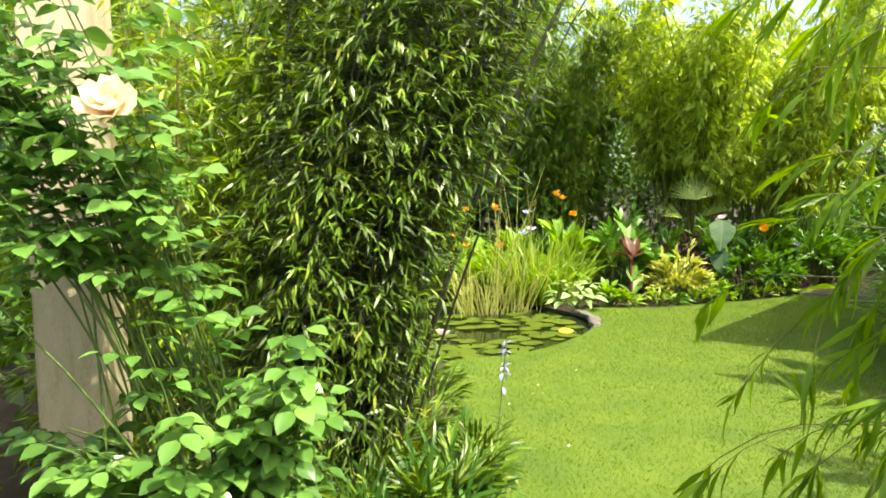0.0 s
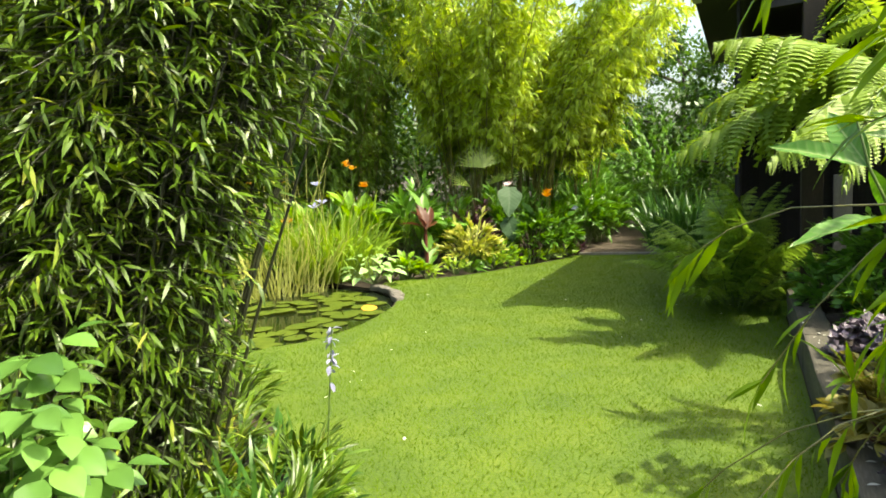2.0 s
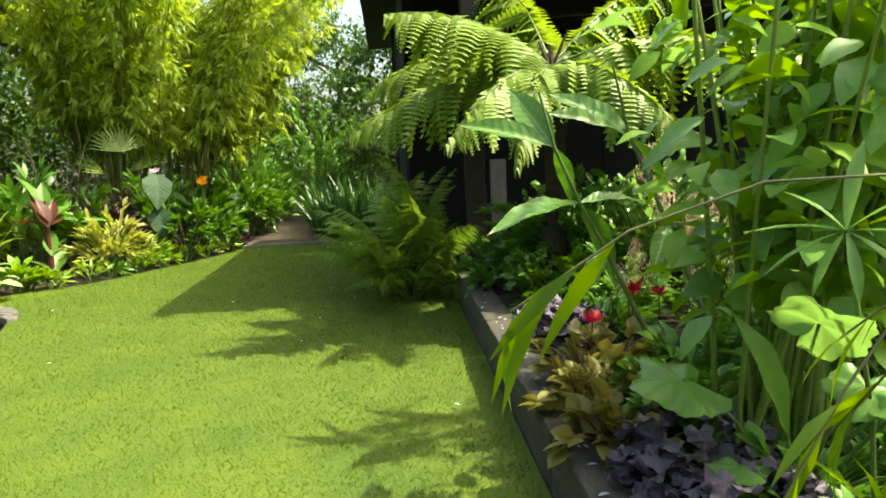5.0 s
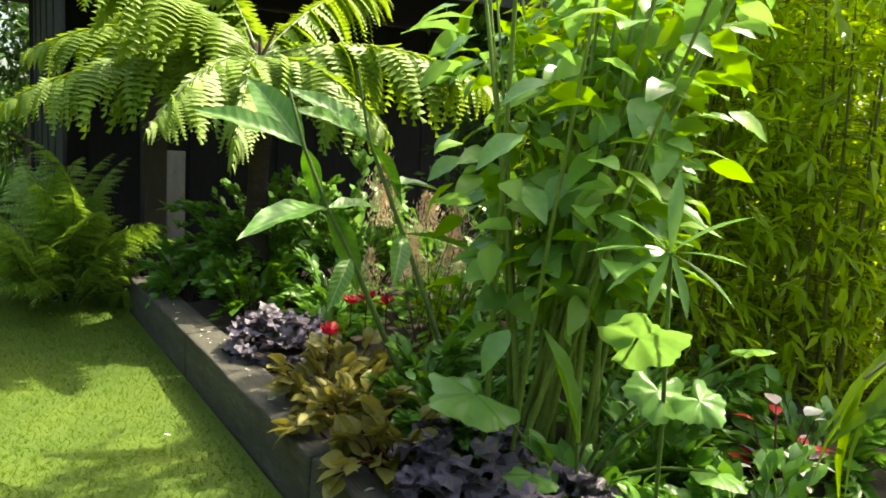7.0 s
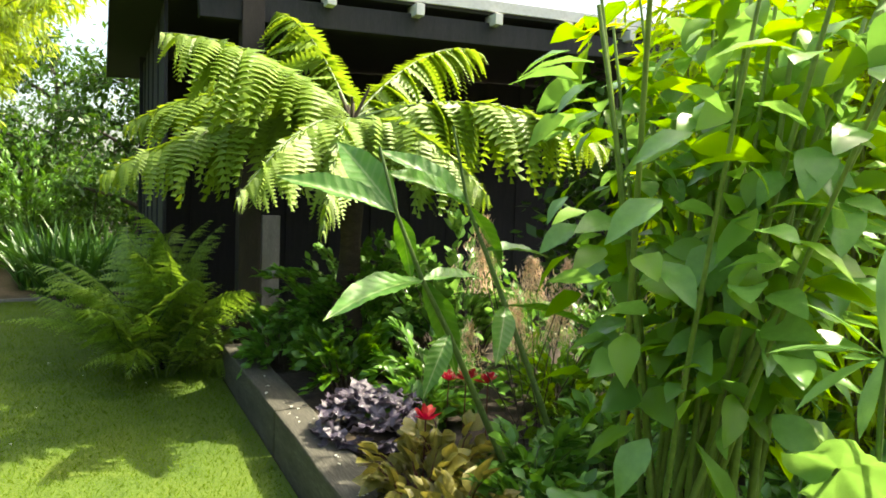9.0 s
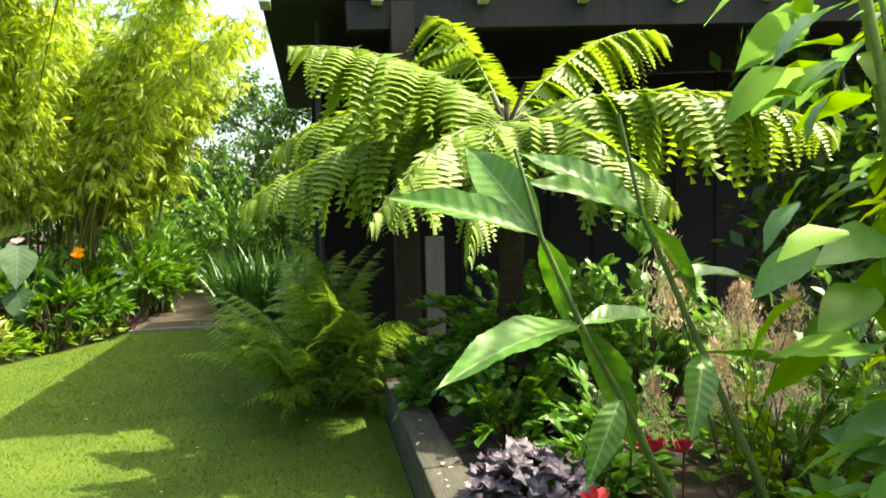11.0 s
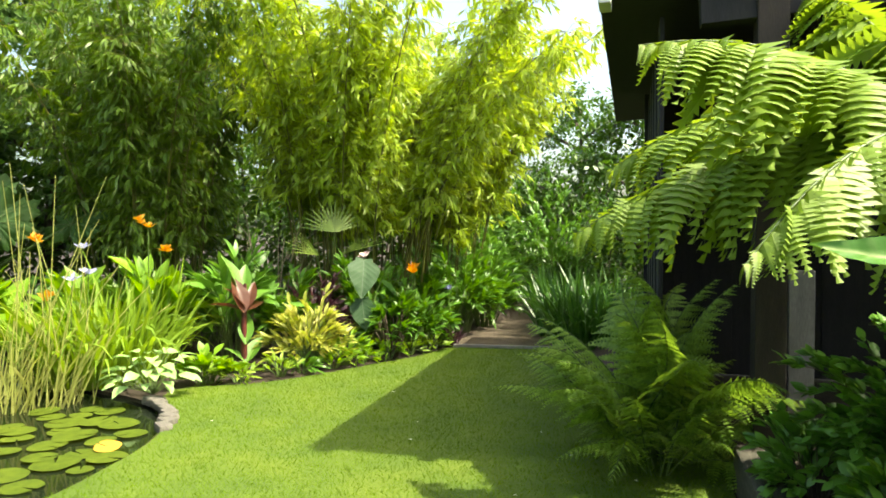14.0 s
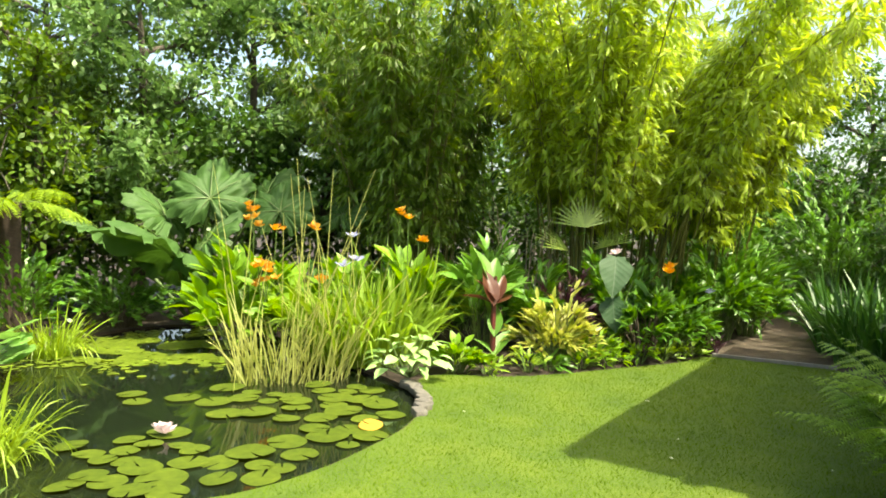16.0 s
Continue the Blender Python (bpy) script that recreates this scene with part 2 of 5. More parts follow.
SOIL = surface("soil", [(0.3, (0.018, 0.012, 0.008)), (0.55, (0.05, 0.033, 0.02)), (0.75, (0.1, 0.068, 0.042))], 6, 0.95, 0.8)
BARK_CHIPS = surface("bark_chips", [(0.3, (0.04, 0.03, 0.02)), (0.52, (0.1, 0.075, 0.048)), (0.72, (0.22, 0.17, 0.11))], 9, 0.95, 0.9)
TURF = surface("turf", [(0.32, (0.05, 0.105, 0.004)), (0.5, (0.096, 0.165, 0.006)), (0.68, (0.16, 0.215, 0.01))], 2.0, 0.85, 0.7, fine=26, depth=0.02)
GRASS = leaf("grass_blade", (0.066, 0.115, 0.006), (0.172, 0.215, 0.012), 0.7, 0.35, 1.6, spots=(0.21, 0.2, 0.03), each=0.22, gloss=0.12)
STONE = surface("edging_stone", [(0.3, (0.09, 0.085, 0.07)), (0.55, (0.18, 0.165, 0.14)), (0.75, (0.3, 0.28, 0.23))], 9, 0.85, 0.5)
SLEEPER = surface("weathered_sleeper", [(0.3, (0.05, 0.047, 0.034)), (0.55, (0.11, 0.1, 0.076)), (0.75, (0.2, 0.185, 0.145))], 2.2, 0.9, 0.5, stretch=(1, 7, 7))
# near-black: the shade under the shelter's roof is put into the timber's colour
DARK_TIMBER = surface("shade_dark_timber", [(0.3, (0.014, 0.014, 0.016)), (0.6, (0.028, 0.027, 0.03)), (0.8, (0.05, 0.047, 0.048))], 3, 0.92, 0.3, stretch=(6, 6, 1))
POST_BROWN = surface("brown_post_timber", [(0.3, (0.018, 0.012, 0.01)), (0.55, (0.035, 0.024, 0.018)), (0.8, (0.06, 0.042, 0.032))], 4, 0.8, 0.3, stretch=(6, 6, 1))
PALE_BOARD = surface("pale_grey_board", [(0.3, (0.18, 0.17, 0.16)), (0.6, (0.3, 0.29, 0.27)), (0.8, (0.4, 0.38, 0.36))], 3, 0.7, 0.2, stretch=(6, 6, 1))
WHITE_PAINT = surface("white_paint", [(0.25, (0.58, 0.56, 0.52)), (0.5, (0.76, 0.75, 0.72)), (0.8, (0.84, 0.83, 0.8))], 4, 0.5, 0.15)
CREAM_POST = surface("cream_post", [(0.25, (0.3, 0.26, 0.16)), (0.5, (0.52, 0.46, 0.31)), (0.8, (0.64, 0.58, 0.43))], 5, 0.75, 0.25, stretch=(5, 5, 1))
TRUNK = surface("fibrous_trunk", [(0.3, (0.02, 0.012, 0.008)), (0.55, (0.06, 0.038, 0.025)), (0.8, (0.12, 0.08, 0.055))], 14, 0.95, 1.0, stretch=(1, 1, 3))
BARK = surface("tree_bark", [(0.3, (0.05, 0.04, 0.03)), (0.55, (0.12, 0.1, 0.075)), (0.8, (0.22, 0.19, 0.15))], 8, 0.95, 0.8, stretch=(1, 1, 0.3))
CULM_BLACK = surface("dark_cane", [(0.3, (0.012, 0.014, 0.008)), (0.6, (0.035, 0.04, 0.018)), (0.8, (0.09, 0.1, 0.04))], 8, 0.35, 0.1)
CULM_GOLD = surface("golden_cane", [(0.3, (0.09, 0.11, 0.02)), (0.55, (0.2, 0.2, 0.045)), (0.8, (0.34, 0.3, 0.08))], 6, 0.35, 0.1)
STEM_GREEN = surface("green_stem", [(0.3, (0.06, 0.11, 0.02)), (0.55, (0.12, 0.2, 0.04)), (0.8, (0.2, 0.3, 0.07))], 8, 0.5, 0.1)
STEM_RED = surface("red_stem", [(0.3, (0.05, 0.01, 0.01)), (0.55, (0.14, 0.025, 0.02)), (0.8, (0.25, 0.06, 0.035))], 8, 0.45, 0.1)
STEM_BROWN = surface("brown_twig", [(0.3, (0.04, 0.03, 0.018)), (0.55, (0.1, 0.075, 0.045)), (0.8, (0.2, 0.16, 0.1))], 10, 0.9, 0.3)

STEM_PALE = surface("pale_twig", [(0.3, (0.2, 0.17, 0.1)), (0.55, (0.36, 0.32, 0.2)), (0.8, (0.5, 0.46, 0.32))], 10, 0.9, 0.3)

# lighter, yellower counterpart of the dark bamboo leaf: sunlight put into the colour
L_SUNBAM = leaf("sun_toned_bamboo_leaf", (0.1, 0.15, 0.02), (0.36, 0.42, 0.07), 0.38, 0.35, 3.0, spots=(0.5, 0.36, 0.1))
STEM_LIME = surface("lime_stem", [(0.3, (0.13, 0.2, 0.03)), (0.55, (0.24, 0.34, 0.06)), (0.8, (0.36, 0.46, 0.1))], 8, 0.4, 0.1)
L_BLACKBAM = leaf("dark_bamboo_leaf", (0.022, 0.042, 0.008), (0.165, 0.22, 0.03), 0.38, 0.25, 3.0, spots=(0.42, 0.4, 0.08))
L_GOLDBAM = leaf("golden_bamboo_leaf", (0.2, 0.24, 0.05), (0.58, 0.6, 0.15), 0.4, 0.42, 3.0, warm=0.72)
L_OLIVEBAM = leaf("olive_bamboo_leaf", (0.07, 0.11, 0.018), (0.2, 0.25, 0.05), 0.45, 0.35, 3.0)
# raised base colour carries part of the screen's backlit glow
L_NEARBAM = leaf("backlit_tone_bamboo_leaf", (0.24, 0.31, 0.02), (0.55, 0.62, 0.06), 0.4, 0.6, 3.0, warm=0.75)
# darker copy of the screen's leaf for the near sprays, shade mixed into its colour
L_SPRAY = leaf("shade_toned_bamboo_leaf", (0.085, 0.145, 0.013), (0.26, 0.33, 0.04), 0.4, 0.5, 3.0)
L_ROSE = leaf("rose_leaf", (0.05, 0.1, 0.04), (0.225, 0.33, 0.14), 0.25, 0.25, 6.0)
L_FERN = leaf("fern_leaf", (0.15, 0.2, 0.06), (0.36, 0.42, 0.14), 0.55, 0.35, 6.0)
L_TREEFERN = leaf("tree_fern_leaf", (0.18, 0.23, 0.05), (0.37, 0.42, 0.12), 0.5, 0.33, 6.0, each=0.3, warm=0.7)
L_GINGER = veined("ginger_leaf", (0.05, 0.14, 0.03), (0.14, 0.26, 0.06), (0.3, 0.4, 0.14), 11)
L_DARKSHRUB = leaf("dark_shrub_leaf", (0.06, 0.13, 0.035), (0.22, 0.35, 0.1), 0.34, 0.25, 6.0)
L_MIDSHRUB = leaf("mid_green_leaf", (0.04, 0.1, 0.018), (0.15, 0.25, 0.05), 0.38, 0.3, 6.0)
L_LIME = leaf("lime_leaf", (0.14, 0.22, 0.02), (0.32, 0.42, 0.07), 0.42, 0.35, 6.0)
L_BLUEGREEN = leaf("blue_green_leaf", (0.095, 0.17, 0.07), (0.33, 0.45, 0.22), 0.24, 0.35, 6.0)
L_PURPLE = leaf("purple_heuchera_leaf", (0.035, 0.022, 0.04), (0.22, 0.18, 0.24), 0.3, 0.1, 8.0)
L_DARKPURPLE = leaf("dark_purple_leaf", (0.03, 0.01, 0.018), (0.1, 0.035, 0.05), 0.4, 0.2, 8.0)
L_BRONZE = leaf("bronze_green_leaf", (0.13, 0.11, 0.025), (0.38, 0.35, 0.08), 0.38, 0.3, 8.0, spots=(0.36, 0.12, 0.05))
L_RED = leaf("red_leaf", (0.07, 0.025, 0.015), (0.19, 0.07, 0.035), 0.38, 0.3, 5.0)
L_CANNA = veined("canna_leaf", (0.08, 0.17, 0.025), (0.17, 0.28, 0.06), (0.28, 0.38, 0.12), 14)
L_YELLOW = leaf("yellow_variegated_leaf", (0.26, 0.31, 0.05), (0.6, 0.6, 0.16), 0.4, 0.35, 8.0, spots=(0.8, 0.5, 0.22), warm=0.82)
L_COLOCASIA = veined("elephant_ear_leaf", (0.03, 0.07, 0.045), (0.065, 0.11, 0.075), (0.13, 0.18, 0.11), 8, 0.65)
L_HOSTA = leaf("hosta_leaf", (0.2, 0.3, 0.17), (0.6, 0.65, 0.5), 0.45, 0.2, 7.0)
L_STRAP = leaf("strap_leaf", (0.12, 0.19, 0.03), (0.34, 0.42, 0.1), 0.42, 0.35, 3.0, warm=0.74)
L_DARKSTRAP = leaf("dark_strap_leaf", (0.02, 0.06, 0.02), (0.09, 0.17, 0.05), 0.4, 0.25, 3.0)
L_REED = leaf("reed_leaf", (0.28, 0.33, 0.08), (0.6, 0.6, 0.22), 0.45, 0.35, 3.0, warm=0.78)
L_SEDGE = leaf("golden_sedge_leaf", (0.16, 0.21, 0.02), (0.4, 0.42, 0.07), 0.45, 0.35, 3.0)
L_GUNNERA = leaf("gunnera_leaf", (0.03, 0.065, 0.025), (0.09, 0.15, 0.05), 0.65, 0.2, 5.0)
L_PAD = leaf("lily_pad", (0.03, 0.05, 0.01), (0.125, 0.145, 0.028), 0.6, 0.1, 2.0, spots=(0.42, 0.36, 0.06), gloss=0.15, each=0.25, warm=0.75)
L_WEED = leaf("floating_weed", (0.1, 0.115, 0.02), (0.24, 0.25, 0.04), 0.5, 0.2, 5.0)
L_HEDGE = leaf("hedge_leaf", (0.03, 0.07, 0.018), (0.12, 0.19, 0.05), 0.42, 0.3, 2.0)
L_TREE = leaf("tree_leaf", (0.07, 0.12, 0.06), (0.24, 0.3, 0.17), 0.34, 0.35, 2.0)
L_PALM = leaf("palm_leaf", (0.17, 0.2, 0.06), (0.42, 0.43, 0.17), 0.5, 0.3, 4.0)
L_DRY = leaf("dry_plume", (0.65, 0.45, 0.28), (1.1, 0.88, 0.62), 0.8, 0.35, 12.0)
P_PEACH = leaf("peach_petal", (0.95, 0.6, 0.32), (1.2, 1.08, 0.85), 0.5, 0.35, 20.0)
P_ORANGE = leaf("orange_petal", (0.75, 0.28, 0.02), (0.95, 0.58, 0.09), 0.5, 0.3, 9.0)
P_PINK = leaf("pink_petal", (0.75, 0.45, 0.5), (0.9, 0.8, 0.8), 0.5, 0.3, 9.0)
P_RED = leaf("red_petal", (0.5, 0.01, 0.02), (0.8, 0.05, 0.05), 0.5, 0.25, 9.0)
P_LILAC = leaf("lilac_petal", (0.24, 0.24, 0.48), (0.5, 0.5, 0.76), 0.5, 0.3, 9.0)
P_WHITE = leaf("white_petal", (0.7, 0.7, 0.62), (0.88, 0.88, 0.84), 0.5, 0.3, 9.0)

water, n_, l_, b_ = material("pond_water")
b_.inputs["Base Color"].default_value = (0.008, 0.012, 0.006, 1)
b_.inputs["Roughness"].default_value, b_.inputs["IOR"].default_value = 0.04, 1.33
b_.inputs["Specular IOR Level"].default_value = 0.35
w_, p_ = n_.new("ShaderNodeTexNoise"), n_.new("ShaderNodeBump")
w_.inputs["Scale"].default_value = 5
p_.inputs["Strength"].default_value, p_.inputs["Distance"].default_value = 0.08, 0.02
l_.new(w_.outputs["Fac"], p_.inputs["Height"])
l_.new(p_.outputs[0], b_.inputs["Normal"])

# ---- ground, lawn, pond ----
POND = smooth_loop([(2.46, 8.95), (2.46, 8.45), (2.25, 7.9), (1.95, 7.48), (1.56, 7.05), (1.1, 6.74), (0.35, 6.55), (-0.6, 6.9),
                    (-1.35, 8.2), (-1.6, 10.0), (-1.25, 12.2), (0.0, 13.1), (1.3, 11.6), (2.0, 10.1), (2.34, 9.4)])
LAWN = smooth_loop([(0.2, 2.2), (0.45, 1.2), (1.3, 1.5), (2.4, 2.56), (3.7, 3.81), (5.07, 5.13), (5.9, 5.9), (7.2, 9.3), (6.27, 10.12), (5.64, 9.87),
                    (4.84, 9.65), (4.12, 9.45), (3.49, 9.37), (2.74, 9.5), (2.48, 8.95), (2.48, 8.43), (2.27, 7.88), (1.97, 7.455), (1.58, 7.02),
                    (1.11, 6.71), (0.5, 6.53), (0.3, 5.6), (0.45, 4.6), (0.5, 3.6)], 5)


def sheet(name, outline, z, mat, hole=None, up=0.0):
    bm = bmesh.new()
    edges = []
    for loop in filter(None, (outline, hole)):
        vs = [bm.verts.new((x, y, z)) for x, y in loop]
        edges += [bm.edges.new((vs[i - 1], vs[i])) for i in range(len(vs))]
    bmesh.ops.triangle_fill(bm, edges=edges, use_beauty=True)
    for f in bm.faces:
        if f.normal.z < 0:
            f.normal_flip()
    return part(name, bm, mat)


far_ring = [(400 * math.cos(a * math.pi / 16), 6 + 400 * math.sin(a * math.pi / 16)) for a in range(32)]
tagged(sheet("ground", far_ring, -0.015, SOIL, POND), "dark brown garden soil of the planting beds", "ground", kind="structure")
lawn = tagged(sheet("lawn", LAWN, 0.0, TURF), "close-mown sunlit yellow-green lawn", "lawn", kind="structure")
tagged(sheet("path", [(6.2, 10.3), (7.35, 9.2), (9.0, 10.9), (11.5, 13.5), (10.0, 14.6), (8.0, 12.3)], -0.004, BARK_CHIPS),
       "brown bark-chip path leading away between shrubs", "path", kind="structure")
tagged(sheet("water", [(x * 1.0, y) for x, y in POND], -0.05, water), "still dark pond water", "water", kind="structure")
bm = bmesh.new()
low = [bm.verts.new((x, y, -0.7)) for x, y in POND]
top = [bm.verts.new((x, y, -0.015)) for x, y in POND]
for i in range(len(low)):
    bm.faces.new((low[i - 1], low[i], top[i], top[i - 1]))
bm.faces.new(low)
tagged(part("pond_bank", bm, SOIL), "dark earth sides of the pond", "pond bank", kind="structure")

# mown grass
x, y = rng.uniform(0.0, 7.3, 300000), rng.uniform(1.2, 10.3, 300000)
keep = inside(LAWN, x, y) & ((np.abs(y - 0.96 * x - 0.26) > 0.03) | (x > 5.1))
x, y = x[keep], y[keep]
k = len(x)
a, tilt = rng.uniform(0, 2 * np.pi, k), rng.uniform(0.3, 1.3, k)
way = np.stack([np.cos(a) * tilt, np.sin(a) * tilt, np.ones(k)], 1)
patch = np.array([noise.noise((px * 1.4, py * 1.4, 0)) for px, py in zip(x[::50], y[::50])]).repeat(50)[:k]
size = rng.uniform(0.014, 0.03, k) * (1 + 0.3 * patch)
grass = Buf().add([(-0.07, 0, 0), (0.07, 0, 0), (0, 1, 0)], [(0, 1, 2)], mats(np.stack([x, y, np.zeros(k)], 1), way, size, rng.uniform(0, 6, k)))
tagged(part("grass", grass, GRASS), "short dense blades of mown grass", "grass", kind="stuff")

# fallen petals and leaves on lawn and kerb
litter = Buf()
tv, tf = blade(0.45, 3, 2, 0.5, 0.1, 0.3)
px, py = rng.uniform(0.8, 5.5, 26), rng.uniform(2.6, 8.6, 26)
ok = inside(LAWN, px, py)
litter.add(tv, tf, mats(np.stack([px[ok], py[ok], np.full(ok.sum(), 0.03)], 1), np.stack([rng.normal(0, 1, ok.sum()), rng.normal(0, 1, ok.sum()), np.zeros(ok.sum())], 1),
                        rng.uniform(0.02, 0.05, ok.sum())))
s = rng.uniform(0.3, 4.6, 26)
q = np.stack([BASE[0] - s * U[0] + 0.1 * W[0] + rng.normal(0, 0.03, 26), BASE[1] - s * U[1] + 0.1 * W[1], np.full(26, 0.262)], 1)
litter.add(tv, tf, mats(q, np.stack([rng.normal(0, 1, 26), rng.normal(0, 1, 26), np.zeros(26)], 1), rng.uniform(0.02, 0.05, 26)))
tagged(part("leaf_litter", litter, P_WHITE), "scattered pale fallen petals on lawn and kerb", "fallen petals", kind="stuff")

# low board between lawn and path
bm = bmesh.new()
box(bm, 1.3, 0.05, 0.06, bevel=0.008)
tagged(part("path_edging", bm, PALE_BOARD, at=pose(6.75, 9.76, 0.01, 0, 0, -40)), "low weathered board between lawn and path", "edging board", kind="structure")

# pond edging stones
edge = thing("pond_edging", (2.45, 8.6, 0), "short row of weathered grey edging stones beside the pond", "edging", kind="structure")
ring = [p for p in POND if p[0] > 0.9 and 8.05 < p[1] < 9.2]
for i, (sx, sy) in enumerate(ring[::1]):
    if i % 2:
        continue
    bm = bmesh.new()
    big = 1.0
    box(bm, 0.11 * big, 0.15 * big, 0.07, bevel=0.02)
    for v in bm.verts:
        v.co += Vector(noise.noise_vector(v.co * 9 + Vector((i, 0, 0)))) * 0.018
    part("stone", bm, STONE, edge, at=pose(sx + 0.03 - 2.45, sy - 8.6, 0.005, 0, 0, rng.uniform(-20, 20) + 20))

# ---- raised bed and kerb ----
ang = math.degrees(math.atan2(U[1], U[0]))
kerb = thing("kerb", (*plan(0, 0), 0), "weathered grey timber sleeper kerb with mossy face, edging the raised bed", "kerb", kind="structure")
kerb.rotation_euler.z = radians(ang)
for i in range(3):
    bm = bmesh.new()
    box(bm, 1.79, 0.2, 0.27, bevel=0.014)
    bmesh.ops.subdivide_edges(bm, edges=[e for e in bm.edges if e.calc_length() > 1.0], cuts=14, use_grid_fill=True)
    for v in bm.verts:
        v.co += Vector(noise.noise_vector(v.co * 4 + Vector((i * 7, 0, 0)))) * 0.008
    part("sleeper", bm, SLEEPER, kerb, at=pose(-0.9 - 1.8 * i, -0.1, 0.12))
for name, u0, w0, su, sw in (("raised_bed", -2.5, 2.71, 5.6, 5.0),):
    bm = bmesh.new()
    bmesh.ops.create_grid(bm, x_segments=60, y_segments=60, size=0.5)
    for v in bm.verts:
        v.co = Vector((v.co.x * su, v.co.y * sw, 0))
        edge_low = min(1, (sw / 2 - v.co.y) / 0.5)
        v.co.z = 0.2 + 0.05 * noise.noise(v.co * 3) + 0.06 * edge_low
    r = bmesh.ops.extrude_edge_only(bm, edges=[e for e in bm.edges if e.is_boundary])
    for v in [g for g in r["geom"] if isinstance(g, bmesh.types.BMVert)]:
        v.co.z = -0.1
    bed = part(name, bm, SOIL)
    bed.matrix_basis = pose(*plan(u0, w0), 0, 0, 0, ang)
    tagged(bed, "dark soil filling the raised bed", "soil bed", kind="structure")

# ---- timber shelter ----
shelter = thing("garden_shelter", (*plan(0, 0), 0), "open-fronted timber shelter with pale rafter ends, inner shade in its colour", "garden shelter")
shelter.rotation_euler.z = radians(ang - 90)     # x across the front, y to the back


def board(name, sx, sy, sz, x, y, z, mat, parent=shelter, rx=0, ry=0, rz=0, bevel=0.006, label=""):
    bm = bmesh.new()
    box(bm, sx, sy, sz, bevel=bevel)
    return part(name, bm, mat, parent, label, pose(x, y, z, rx, ry, rz))


for x in (0.2, 4.6, 8.8):
    board("post", 0.17, 0.17, 3.0, x, 0.1, 1.45, POST_BROWN, label="brown timber corner post")
for i in range(34):
    board("back_board", 0.31, 0.03, 2.98 + 0.013 * i, -0.3 + i * 0.29, 3.4 + 0.012 * (i % 2), 1.49 + 0.0065 * i, DARK_TIMBER)
for i in range(9):
    board("side_board", 0.03, 0.37, 2.9, -0.4 + 0.012 * (i % 2), 0.55 + i * 0.345, 1.45, DARK_TIMBER)
board("pale_panel", 0.16, 0.04, 1.25, 0.52, 0.75, 0.62, PALE_BOARD, label="pale grey upright board")
board("roof", 10.4, 5.2, 0.09, 4.4, 2.63, 3.06 + 0.045 * 4.4, DARK_TIMBER, ry=-2.58)
board("front_beam", 9.0, 0.12, 0.2, 4.3, 0.1, 2.85 + 0.045 * 4.3, DARK_TIMBER, ry=-2.58)
board("fascia", 10.4, 0.03, 0.1, 4.4, 0.012, 3.09 + 0.045 * 4.4, WHITE_PAINT, ry=-2.58, label="white-painted fascia board")
for i in range(13):
    board("rafter_end", 0.075, 0.2, 0.1, -0.75 + i * 0.77, 0.03, 2.965 + 0.045 * (-0.75 + i * 0.77), WHITE_PAINT, label="pale rafter end")

# ---- kinds of plants ----
BAM = blade(0.13, 3, 2, 0.35, 0.25, 0.3)
BAM_MID = blade(0.15, 3, 1, 0.35, 0.25, 0.0)
BAM_FAR = blade(0.2, 2, 1, 0.4, 0.3, 0.0)
OVAL = blade(0.55, 4, 2, 0.42, 0.18, 0.25)
OVAL_FAR = blade(0.55, 2, 1, 0.45, 0.15, 0.0)
LANCE = blade(0.26, 4, 2, 0.4, 0.3, 0.25)
STRAPS = blade(0.03, 6, 1, 0.3, 0.0, 0.0, tip=0.05, foot=0.6)
UP = np.array((0, 0, 1.0))


def unit(v):
    v = np.asarray(v, float)
    return v / np.maximum(np.linalg.norm(v, axis=-1, keepdims=True), 1e-9)


